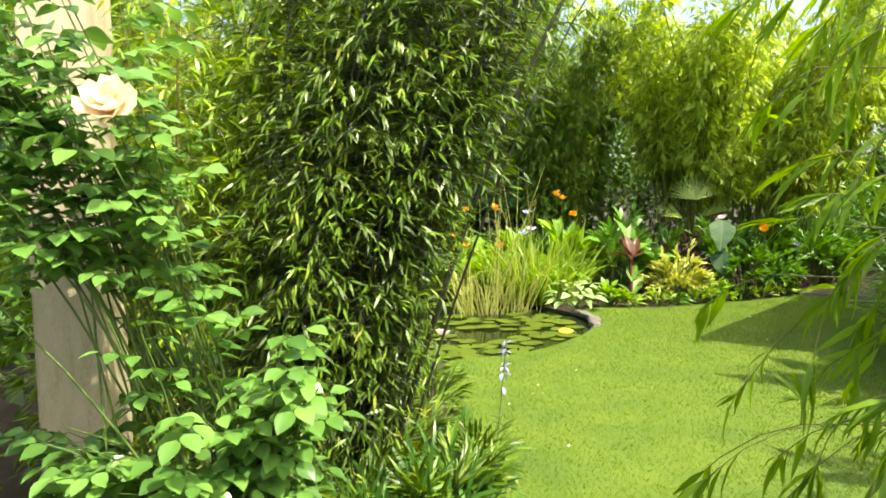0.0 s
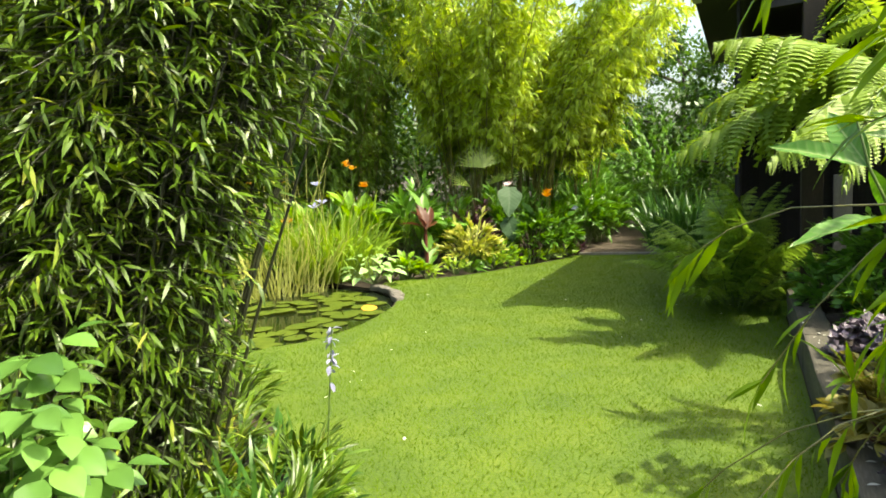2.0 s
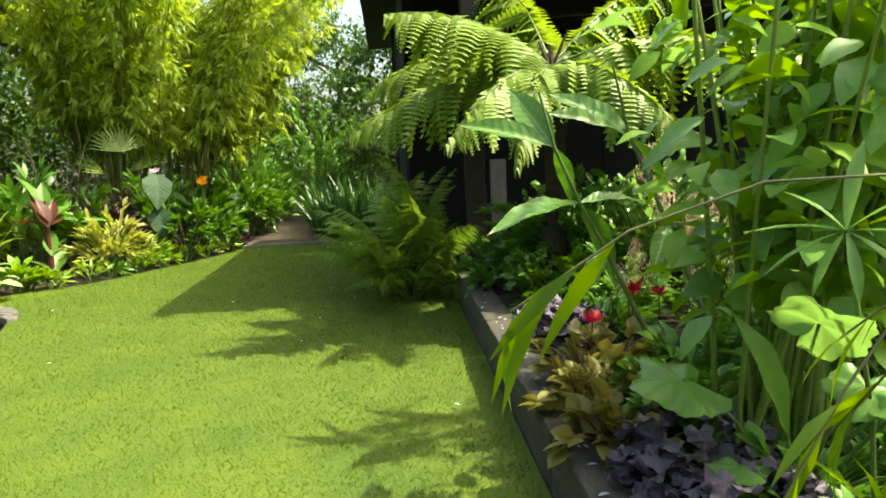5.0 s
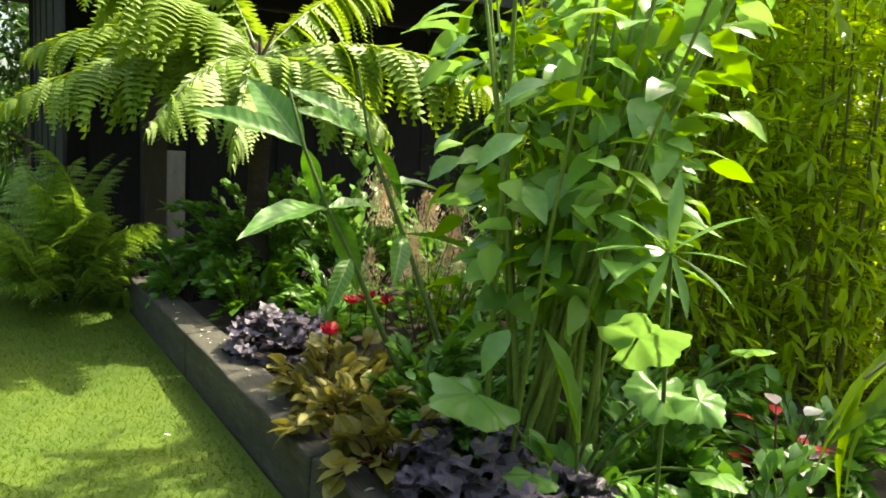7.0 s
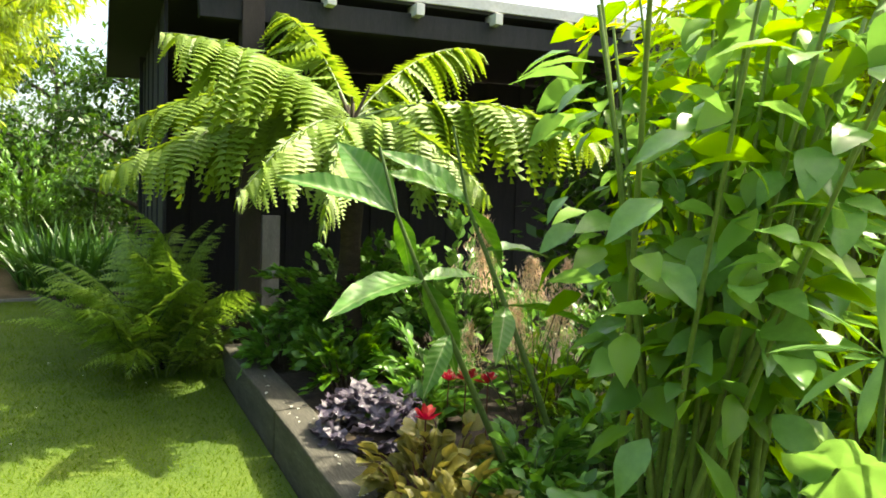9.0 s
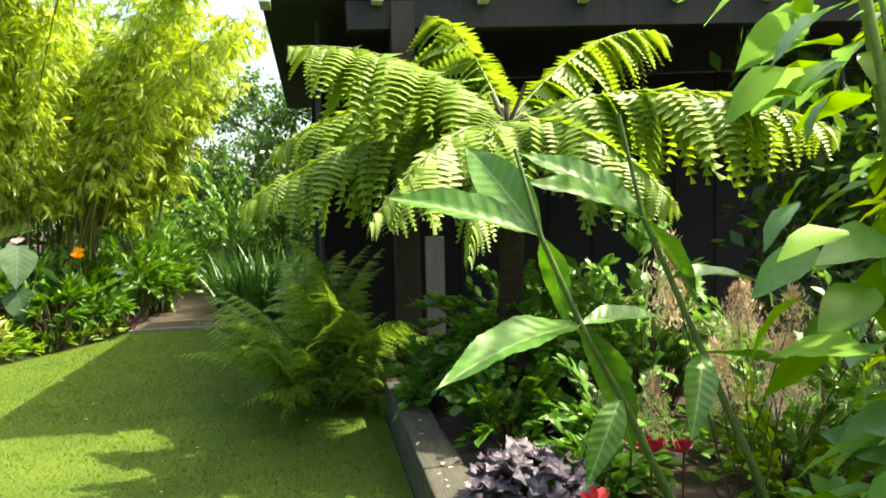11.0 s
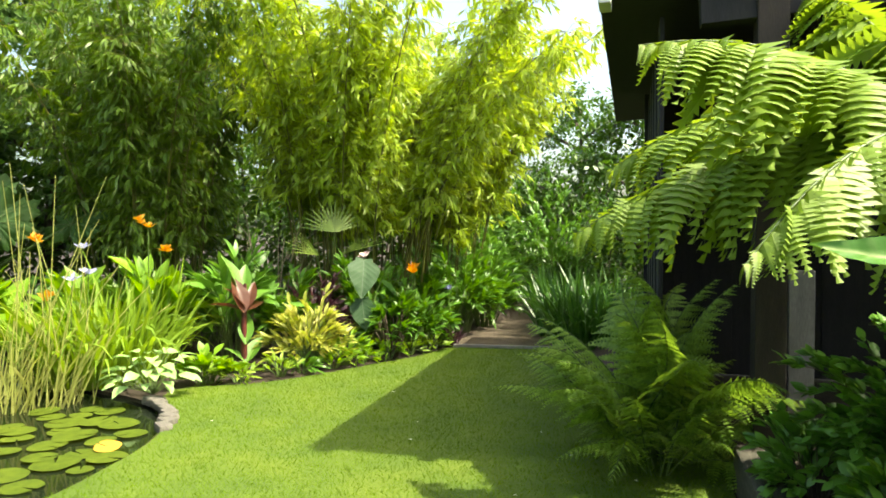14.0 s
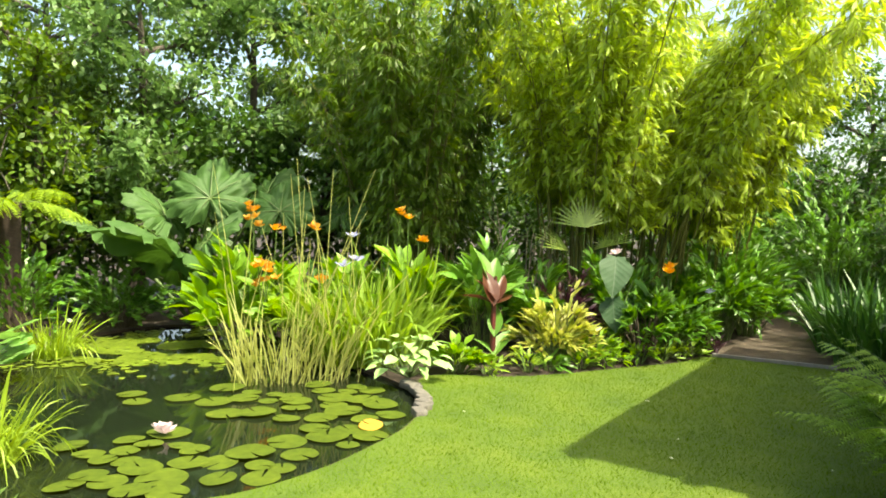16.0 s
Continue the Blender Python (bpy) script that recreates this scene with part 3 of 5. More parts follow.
def bamboo(place, label, culms, height, foot, reach, lean, low, leaf_mat, cane_mat, leaf_len, per, template, twigs=5, cane=0.012, group="", keep=None, hang=0.25, tilt=(0, 0)):
    """A clump: canes that rise and arch over, with leafy twigs from the share low upward."""
    root = thing("bamboo", place, label, "bamboo", group)
    leaves, twig = Buf(), Buf()
    for c in range(culms):
        a = rng.uniform(0, 2 * np.pi)
        r = foot * math.sqrt(rng.uniform(0, 1))
        base = np.array((r * math.cos(a), r * math.sin(a), 0))
        h = height * rng.uniform(0.7, 1.05)
        out = np.array((math.cos(a), math.sin(a), 0)) * reach * rng.uniform(0.2, 1.0) + np.array((*lean, 0))
        t = np.linspace(0, 1, 9)
        pts = base + UP * (h * (t - 0.12 * t ** 3))[:, None] + out * (t ** 2.2)[:, None] + np.array((*tilt, 0)) * (h * t)[:, None]
        one = tube(Buf(), pts, cane * (1 - 0.75 * t) * rng.uniform(0.7, 1.15), 6)
        part("cane", one, cane_mat, root)
        pos, way = [], []
        for s in np.linspace(low, 1.0, per):
            k = s * 8
            i = min(int(k), 7)
            p = pts[i] + (pts[i + 1] - pts[i]) * (k - i)
            for _ in range(twigs):
                b = rng.uniform(0, 2 * np.pi)
                d = np.array((math.cos(b), math.sin(b), rng.uniform(-0.1, 0.7)))
                n = rng.uniform(0.15, 0.5) * (1.15 - 0.4 * s)
                q = arch(p, d, n, 0.35, 4)
                if keep is not None and not keep(q[-1] + np.array(place)):
                    continue
                tube(twig, q, 0.0022, 3)
                for e in range(rng.integers(5, 9)):
                    pos.append(q[2] + (q[3] - q[2]) * rng.uniform(-0.8, 1.1))
                    way.append(unit(q[3] - q[1]) + rng.normal(0, 0.5, 3) - UP * hang)
        if pos:
            k = len(pos)
            leaves.add(*template, mats(pos, way, leaf_len * rng.uniform(0.6, 1.15, k), rng.uniform(-0.9, 0.9, k)))
    if twig.v:
        part("twig_growth", twig, cane_mat, root)
    part("foliage", leaves, leaf_mat, root)
    return root


def shrub(name, place, label, category, size, stems, leaves, template, leaf_len, mat, stem_mat, up=0.4, jitter=0.5, low=0.25, thick=0.006, group="", singly=False):
    """Branching stems from one root with leaves set along them, filling an uneven dome of that size."""
    root = thing(name, place, label, category, group)
    sx, sy, sz = size
    stalk, fol = Buf(), Buf()
    each = max(1, leaves // stems)
    for s in range(stems):
        a, e = rng.uniform(0, 2 * np.pi), rng.uniform(0.05, 1.0)
        lump = 0.75 + 0.45 * noise.noise((math.cos(a) * 1.7 + place[0], math.sin(a) * 1.7 + place[1], e * 2.2))
        end = np.array((math.cos(a) * sx * math.sqrt(1 - (e * 0.9) ** 2), math.sin(a) * sy * math.sqrt(1 - (e * 0.9) ** 2), sz * (0.15 + 0.85 * e))) * lump
        t = np.linspace(0, 1, 6)[:, None]
        foot = np.array((end[0], end[1], 0)) * 0.25
        pts = foot + (end - foot) * t + UP * (0.18 * sz * np.sin(t * np.pi)) + rng.normal(0, 0.015 * sz, (6, 3)) * t
        tube(stalk, pts, thick * (1 - 0.7 * t[:, 0]), 4)
        u = rng.uniform(low, 1.03, each)
        i = np.minimum((u * 5).astype(int), 4)
        p = pts[i] + (pts[i + 1] - pts[i]) * (u * 5 - i)[:, None]
        d = unit(rng.normal(0, 1, (each, 3))) * jitter + unit(pts[i + 1] - pts[i]) * 0.5 + unit(p * (1, 1, 0.3)) * 0.5 + UP * up
        m = mats(p + unit(d) * leaf_len * 0.15, d, leaf_len * rng.uniform(0.55, 1.15, each), rng.normal(0, 0.6, each))
        if singly:
            for one in m:
                part("leaf", singly, mat, root, at=one)
        else:
            fol.add(*template, m)
    part("branching", stalk, stem_mat, root)
    if not singly:
        part("foliage", fol, mat, root)
    return root


def straps(name, place, label, category, spread, count, length, width, droop, mat, lean=0.5, group="", singly=0):
    """A tuft of long narrow leaves."""
    root = thing(name, place, label, category, group)
    fol = Buf()
    for k in range(count):
        a, r = rng.uniform(0, 2 * np.pi), math.sqrt(rng.uniform(0, 1))
        foot = np.array((r * spread[0] * math.cos(a), r * spread[1] * math.sin(a), 0))
        b = a + rng.normal(0, 0.7)
        out = np.array((math.cos(b), math.sin(b), 0)) * rng.uniform(0.05, lean)
        n = length * rng.uniform(0.55, 1.1)
        pts = arch(foot, out + UP, n, droop * rng.uniform(0.2, 1.3), 7, 2.6)
        d = unit(np.gradient(pts, axis=0))
        side = unit(np.cross(d, UP + rng.normal(0, 0.4, 3)))
        t = np.linspace(0, 1, 7)
        w = width * rng.uniform(0.7, 1.2) * np.minimum(1, 3.2 * (1 - t) + 0.05)[:, None] / 2
        v = np.concatenate([pts - side * w, pts + side * w])
        quads = [(i, i + 7, i + 8, i + 1) for i in range(6)]
        if k < singly:
            part("leaf", Buf().add(v, quads), mat, root)
        else:
            fol.add(v, quads)
    if fol.v:
        part("foliage", fol, mat, root)
    return root


def pinna(lobes, width, droop, full=0.62):
    """One side branch of a fern frond: a rib of small paired leaflets."""
    v, f = [], []
    for i in range(lobes):
        t = (i + 0.5) / lobes
        w = width * (1 - t) ** 0.8 + 0.015
        for s in (-1, 1):
            b = len(v)
            y, z = t, -droop * t * t
            h = full / lobes
            v += [(0, y - h, z), (s * w, y + h * 0.9, z - 0.15 * w), (0, y + h, z)]
            f.append((b, b + 1, b + 2) if s > 0 else (b, b + 2, b + 1))
    b = len(v)
    v += [(-0.012, 0, 0.002), (0.012, 0, 0.002), (0, 1, -droop)]
    f.append((b, b + 1, b + 2))
    return v, f


def frond_mesh(name, length, pairs, half, curve, lobes, hang, stalk=0.12, power=2.0, mat=None, upright=0.0):
    """A frond along y from the origin that arches downward at its tip; two meshes: rib and leaflets."""
    t = np.linspace(0, 1, 14)
    rib = np.stack([0.03 * np.sin(t * 5 + length), t * (1 - 0.3 * curve * t), upright * t - curve * t ** power], 1) * length
    stem = tube(Buf(), rib, 0.0055 * length * (1 - 0.85 * t) + 0.001, 5)
    fol = Buf()
    u = np.sort(np.clip(np.linspace(stalk, 0.99, pairs) + rng.normal(0, 0.006, pairs), 0.01, 0.99))
    k = u * 13
    i = np.minimum(k.astype(int), 12)
    p = rib[i] + (rib[i + 1] - rib[i]) * (k - i)[:, None]
    d = unit(rib[i + 1] - rib[i])
    env = np.minimum(1, (u - stalk * 0.4) / 0.25) * np.clip((1.03 - u) / 0.55, 0, 1) ** 0.8
    for s in (-1, 1):
        side = np.stack([np.full(pairs, float(s)), np.zeros(pairs), np.zeros(pairs)], 1)
        way = side * 0.8 + d * 0.45 - UP * hang * rng.uniform(0.55, 1.45, pairs)[:, None]
        fol.add(*pinna(lobes, 0.24, 0.4), mats(p, way, half * length * env * rng.uniform(0.78, 1.15, pairs) + 0.01, rng.normal(0, 0.3, pairs)))
    return stem.mesh(name + "_rib"), fol.mesh(name)


def put_fronds(root, place, meshes, count, mat, rib_mat, az=None, tilt=(0, 0), scale=(0.85, 1.1), foot=0.04, label=""):
    for k in range(count):
        a = (360 * k / count + rng.uniform(-12, 12)) if az is None else az[k]
        s, (rib, fol) = rng.uniform(*scale), meshes[k % len(meshes)]
        m = pose(*place, 0, 0, a) @ pose(0, foot, 0, rng.uniform(*tilt), rng.uniform(-12, 12), 0) @ Matrix.Scale(s, 4)
        f = part("frond", fol, mat, root, label, m)
        r = part("rib", rib, rib_mat, f)


def big_leaf(root, mesh, mat, at, way, size, roll=0.0, stem=None, stem_mat=None, stem_r=0.008, sag=0.0, name="leaf", label=""):
    """One large leaf as a part of its plant, with its stalk from stem to the leaf's foot."""
    m = mats([at], [way], [size], [roll])[0]
    ob = part(name, mesh, mat, root, label, m)
    if stem is not None:
        stem, at = np.asarray(stem, float), np.asarray(at, float)
        t = np.linspace(0, 1, 7)[:, None]
        pts = stem + (at - stem) * t + UP * sag * np.sin(t * np.pi)
        part("stalk", tube(Buf(), pts, stem_r * (1.2 - 0.5 * t[:, 0]), 6), stem_mat or STEM_GREEN, root)
    return ob


def as_mesh(name, vf):
    return Buf().add(*vf).mesh(name)


def flower(root, at, mat, size, petals=6, lift=0.5, layers=1, name="flower"):
    b = Buf()
    tv, tf = blade(0.55, 3, 2, 0.6, -0.25, 0.4, tip=0.25)
    for j in range(layers):
        k = petals
        a = np.arange(k) * 2 * np.pi / k + j * 0.5
        e = lift + j * 0.45
        way = np.stack([np.cos(a), np.sin(a), np.full(k, e)], 1) + rng.normal(0, 0.12, (k, 3))
        b.add(tv, tf, mats(np.zeros((k, 3)), way, size * (1 - 0.16 * j) * rng.uniform(0.85, 1.1, k), rng.normal(0, 0.3, k)))
    return part(name, b, mat, root, at=pose(*at, rng.uniform(-20, 20), rng.uniform(-20, 20), rng.uniform(0, 360)))

# ---- near left: rose on its post, dark bamboo, ground cover ----
post = thing("rose_post", (-1.43, 3.2, 0), "weathered cream square pillar carrying a climbing rose", "post")
bm = bmesh.new()
box(bm, 0.29, 0.29, 2.9, pose(0, 0, 1.45), 0.015)
part("shaft", bm, CREAM_POST, post)
bm = bmesh.new()
box(bm, 0.36, 0.36, 0.09, pose(0, 0, 2.94), 0.015)
part("cap", bm, CREAM_POST, post)
rose = thing("climbing_rose", (-0.95, 2.55, 0), "climbing rose with green leaves and a peach bloom on a post", "rose")
stems, fol = Buf(), Buf()
ROSELEAF = blade(0.68, 5, 4, 0.42, 0.2, 0.22)
for k in range(76):
    if k < 38:                                     # up and round the pillar
        end = np.array((rng.uniform(-0.7, 0.14), rng.uniform(-0.4, 0.2), rng.uniform(1.4, 2.5)))
    else:                                          # the arching lower mass
        ex = rng.uniform(-0.4, 0.76)
        end = np.array((ex, rng.uniform(-0.4, 0.15), rng.uniform(0.35, float(np.interp(ex, (-0.4, -0.2, 0.12, 0.5, 0.9), (0.7, 0.75, 1.28, 1.24, 0.95))))))
    t = np.linspace(0, 1, 7)[:, None]
    foot = np.array((rng.normal(0.3, 0.13), rng.normal(0.05, 0.1), 0))
    pts = foot * (1 - t) + end * t ** (1, 1, 0.8) + UP * 0.1 * np.sin(t * np.pi)
    tube(stems, pts, 0.006 * np.linspace(1, 0.4, 7), 5)
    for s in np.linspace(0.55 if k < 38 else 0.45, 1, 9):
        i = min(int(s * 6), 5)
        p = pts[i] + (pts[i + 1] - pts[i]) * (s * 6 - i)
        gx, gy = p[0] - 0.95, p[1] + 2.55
        if -0.55 * gy < gx < -0.37 * gy and 0.68 < p[2] < 1.3:      # clusters on the opening camera's sight lines to the pillar's middle are skipped
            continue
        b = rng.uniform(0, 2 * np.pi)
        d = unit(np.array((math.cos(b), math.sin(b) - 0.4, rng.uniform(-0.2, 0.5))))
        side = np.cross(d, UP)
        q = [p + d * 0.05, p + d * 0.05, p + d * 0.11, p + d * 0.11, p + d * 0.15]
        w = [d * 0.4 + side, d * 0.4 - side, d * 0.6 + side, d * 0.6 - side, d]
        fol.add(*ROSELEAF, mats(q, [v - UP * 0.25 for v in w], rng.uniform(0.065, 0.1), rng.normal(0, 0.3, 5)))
part("branching", stems, STEM_GREEN, rose)
part("foliage", fol, L_ROSE, rose)
PETAL = as_mesh("petal", blade(0.95, 4, 4, 0.6, -0.35, 0.3, tip=0.5, ripple=0.05, waves=2))
bloom = part("bloom", Buf().add(*polar(lambda a: 0.028, 3, 12, lambda a, s: 0.03 * (1 - s * s))), P_PEACH, rose, "large peach-apricot double rose bloom", pose(0.13, -0.46, 1.81, 50, 10, 0))
for ring_no, (k, e, s) in enumerate(((7, 0.15, 0.085), (7, 0.6, 0.075), (6, 1.2, 0.065), (5, 2.2, 0.055), (4, 4, 0.05))):
    a = np.arange(k) * 2 * np.pi / k + ring_no * 0.4
    for one in mats(np.zeros((k, 3)), np.stack([np.cos(a), np.sin(a), np.full(k, e)], 1) + rng.normal(0, 0.1, (k, 3)), s * rng.uniform(0.9, 1.1, k), rng.normal(0, 0.2, k)):
        part("petal", PETAL, P_PEACH, bloom, at=one)

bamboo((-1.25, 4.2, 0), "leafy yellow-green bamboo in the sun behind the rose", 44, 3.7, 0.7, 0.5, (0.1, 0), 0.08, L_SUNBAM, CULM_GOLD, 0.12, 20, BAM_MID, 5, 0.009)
bamboo((-0.5, 3.72, 0), "dense dark-caned bamboo with narrow glossy leaves at the lawn's edge", 56, 3.4, 0.5, 0.3, (0.12, 0.1), 0.12, L_BLACKBAM, CULM_BLACK,
       0.09, 25, BAM_MID, 6, 0.01, tilt=(0.17, 0), keep=lambda p: p[0] < -0.1 + 0.32 * p[2] + (0.3 if p[2] > 1.55 else 0.0))
edge_canes = thing("bamboo", (-0.06, 3.42, 0), "slanting near-black bamboo canes at the clump's edge", "bamboo")
fol, twig = Buf(), Buf()
for k in range(15):
    foot = np.array((-0.035 * k + rng.normal(0.02, 0.02), rng.normal(0.08, 0.1), 0))
    t = np.linspace(0, 1, 9)[:, None]
    pts = foot + np.array((rng.normal(0.3, 0.03), rng.normal(0, 0.03), 1.0)) * 2.9 * t + np.array((0.25, 0, -0.1)) * t ** 3
    part("cane", tube(Buf(), pts, rng.uniform(0.009, 0.014) * (1 - 0.6 * t[:, 0]), 6), CULM_BLACK, edge_canes)
    for s in rng.uniform(0.1 if k > 6 else 0.4, 1.0, 11 if k > 6 else 6):
        i = min(int(s * 8), 7)
        q = arch(pts[i] + (pts[i + 1] - pts[i]) * (s * 8 - i), (rng.normal(-0.25, 0.6), rng.normal(-0.1, 0.6), 0.3), rng.uniform(0.08, 0.25), 0.4, 4)
        tube(twig, q, 0.0016, 3)
        n = rng.integers(4, 8)
        fol.add(*BAM_MID, mats(q[3] + (q[2] - q[3]) * rng.uniform(0, 1, (n, 1)), unit(q[3] - q[1]) + rng.normal(0, 0.5, (n, 3)) - UP * 0.25, rng.uniform(0.07, 0.12, n), rng.normal(0, 0.7, n)))
part("twig_growth", twig, CULM_BLACK, edge_canes)
part("foliage", fol, L_BLACKBAM, edge_canes)
for px, py, n, ln in ((0.3, 3.4, 70, 0.5), (0.0, 3.05, 90, 0.55), (0.38, 4.1, 45, 0.38), (-0.3, 2.85, 80, 0.55), (0.2, 2.9, 60, 0.45), (-0.6, 2.75, 70, 0.6), (0.12, 3.25, 70, 0.6), (-0.15, 2.75, 60, 0.5)):
    straps("lilyturf", (px, py, -0.01), "tuft of arching dark green strap leaves under bamboo", "grass tuft", (0.16, 0.16), n, ln, 0.022, 0.55, L_DARKSTRAP, 0.9, "tufts under the bamboo")
for px, py, s, n in ((-0.2, 3.55, 0.5, 420), (-0.5, 3.3, 0.5, 400), (0.05, 3.9, 0.4, 320), (-0.1, 4.5, 0.45, 320), (-0.9, 3.3, 0.5, 380), (-0.1, 2.95, 0.4, 320), (0.3, 3.25, 0.28, 240), (-0.6, 2.95, 0.4, 300), (0.15, 3.05, 0.3, 260), (-0.2, 3.3, 0.35, 300), (0.42, 3.75, 0.22, 150), (0.25, 5.0, 0.3, 220), (0.1, 5.8, 0.35, 260)):
    shrub("ground_cover", (px, py, -0.01), "low narrow-leaved dark green growth at the lawn's edge", "ground cover", (s, s, 0.35), 26, int(n * 1.5), BAM, 0.15, L_BLACKBAM, CULM_BLACK, 0.3, group="ground cover")
shrub("barrenwort", (-1.2, 2.25, -0.01), "bright yellow-green leaves at the post's foot", "ground cover", (0.34, 0.25, 0.66), 24, 130, OVAL, 0.13, L_LIME, STEM_GREEN, 0.2)
spike = thing("flower_spike", (0.5, 3.62, 0), "pale lilac flower spike leaning over the lawn", "flower")
pts = arch((0, 0, 0), (0.12, 0.1, 1), 0.78, 0.02, 8)
part("stem", tube(Buf(), pts, 0.004, 5), STEM_GREEN, spike)
b = Buf()
k = 26
u = rng.uniform(0.66, 1.0, k)
p = np.stack([np.interp(u, np.linspace(0, 1, 8), pts[:, i]) for i in range(3)], 1)
b.add(*blade(0.5, 3, 2, 0.6, 0.3, 0.4, tip=0.3), mats(p, rng.normal(0, 1, (k, 3)) + (0, 0, -0.3), rng.uniform(0.03, 0.05, k)))
part("blossom", b, P_LILAC, spike)

# ---- near right: arching bamboo sprays ----
near = thing("bamboo", (1.6, 0.5, 0.0), "bright green bamboo arching low over the lawn's corner", "bamboo")
fol, twig = Buf(), Buf()
for k in range(32):
    base = np.array((rng.normal(0, 0.15), rng.normal(0, 0.15), 0))
    end = np.array((rng.uniform(-0.78, -0.4), rng.uniform(0.6, 0.88), rng.uniform(1.02, 2.1)))
    t = np.linspace(0, 1, 10)[:, None]
    pts = base + (end - base) * t ** (1.5, 1.5, 0.55) + UP * 0.25 * np.sin(t * np.pi)
    part("cane", tube(Buf(), pts, 0.006 * (1 - 0.75 * t[:, 0]), 5), CULM_GOLD, near)
    for s in rng.uniform(0.4, 1.0, 15):
        i = min(int(s * 9), 8)
        p = pts[i] + (pts[i + 1] - pts[i]) * (s * 9 - i)
        d = unit(pts[i + 1] - pts[i]) * 0.6 + rng.normal(0, 0.6, 3)
        q = arch(p, d, rng.uniform(0.1, 0.3), 0.5, 4)
        tube(twig, q, 0.0014, 3)
        n = rng.integers(5, 9)
        fol.add(*BAM, mats(q[3] + (q[2] - q[3]) * rng.uniform(0, 1, (n, 1)), unit(q[3] - q[1]) + rng.normal(0, 0.4, (n, 3)) - UP * 0.5, rng.uniform(0.07, 0.135, n), rng.normal(0, 0.6, n)))
part("twig_growth", twig, CULM_GOLD, near)
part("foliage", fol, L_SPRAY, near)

# ---- raised bed ----
CROWN = np.array((4.77, 3.94, 1.94))


def fern_frond(root, tip, rise, half, pairs=30, hang=0.85, mat=None, rib_mat=None):
    """A frond from the crown to its tip, lifted on the way, with saw-edged rows of hanging side branches."""
    t = np.linspace(0, 1, 16)[:, None]
    mid = (CROWN + tip) / 2 + UP * rise
    pts = CROWN * (1 - t) ** 2 + 2 * mid * t * (1 - t) + np.array(tip) * t ** 2 - np.array(root.location)
    rib = tube(Buf(), pts, 0.011 * (1 - 0.85 * t[:, 0]) + 0.001, 5)
    u = np.clip(np.linspace(0.07, 0.995, pairs) + rng.normal(0, 0.004, pairs), 0, 0.999)
    k = u * 15
    i = k.astype(int)
    p = pts[i] + (pts[i + 1] - pts[i]) * (k - i)[:, None]
    d = unit(pts[i + 1] - pts[i])
    side = unit(np.cross(d, UP))
    env = np.minimum(1, 0.35 + u / 0.3) * np.clip((1.04 - u) / 0.42, 0, 1) ** 0.75
    fol = Buf()
    for sgn in (-1, 1):
        way = side * sgn * 0.8 + d * rng.uniform(0.35, 0.75, pairs)[:, None] - UP * hang * rng.uniform(0.5, 1.4, pairs)[:, None]
        fol.add(*pinna(12, 0.27, 0.5, 0.95), mats(p, way, 1.15 * half * env * rng.uniform(0.78, 1.15, pairs) + 0.02, rng.normal(0, 0.4, pairs)))
    f = part("frond", fol, mat or L_TREEFERN, root)
    part("rib", rib, rib_mat or STEM_GREEN, f)


fern_tree = thing("tree_fern", (4.77, 3.94, 0.2), "tree fern with a fibrous trunk and broad arching bright green fronds", "tree fern")
t = np.linspace(0, 1, 10)
part("trunk", tube(Buf(), np.stack([0.03 * np.sin(t * 4), 0.02 * np.cos(t * 3), t * 1.72], 1), 0.1 + 0.02 * np.sin(t * 9) - 0.02 * t, 12), TRUNK, fern_tree)
for tip, rise, half in (((3.74, 4.6, 2.28), 0.26, 0.36), ((3.8, 5.06, 1.5), 0.3, 0.36), ((3.66, 4.05, 1.4), 0.28, 0.28), ((3.86, 3.66, 1.24), 0.36, 0.24),
                        ((4.7, 2.98, 1.46), 0.3, 0.34), ((5.75, 2.35, 1.85), 0.42, 0.42), ((5.4, 4.9, 2.85), 0.3, 0.36), ((6.6, 3.55, 2.75), 0.4, 0.32),
                        ((5.75, 3.5, 2.0), 0.3, 0.3), ((4.3, 5.35, 1.85), 0.4, 0.34), ((5.0, 5.3, 2.2), 0.35, 0.34), ((5.8, 4.7, 2.3), 0.35, 0.34), ((6.0, 3.9, 1.7), 0.45, 0.34)):
    fern_frond(fern_tree, np.array(tip), rise, half)
for a, ln in ((20, 0.14), (110, 0.2), (200, 0.16), (300, 0.24), (60, 0.12)):
    w = np.array((math.cos(radians(a)) * 0.5, math.sin(radians(a)) * 0.5, 1.0))
    part("young_frond", tube(Buf(), arch((0, 0, 1.72), w, ln, -0.1, 6), 0.014 * np.linspace(1, 0.7, 6), 6), STEM_BROWN, fern_tree, "furled brown young frond")

LF = [frond_mesh("lady_fern_frond", 1.3, 26, 0.17, c, 10, 0.3, 0.12, 2.2, upright=u) for c, u in ((0.5, 0.6), (0.4, 0.4), (0.55, 0.3), (0.65, 0.9))]
lady = thing("lady_fern", (5.08, 5.68, 0), "large lady fern with feathery mid-green fronds beside a post", "fern")
for bx, by, count, lo, hi, s0, s1 in ((0, 0, 14, 48, 74, 0.95, 1.2), (-0.15, 0.1, 16, 26, 52, 0.8, 1.05), (0.1, -0.12, 13, 10, 30, 0.55, 0.75), (-0.25, -0.2, 9, 30, 60, 0.5, 0.75), (0.25, 0.2, 8, 45, 75, 0.6, 0.95)):
    put_fronds(lady, (bx, by, 0.03), LF, count, L_FERN, STEM_GREEN, None, (lo, hi), (s0, s1), 0.06)

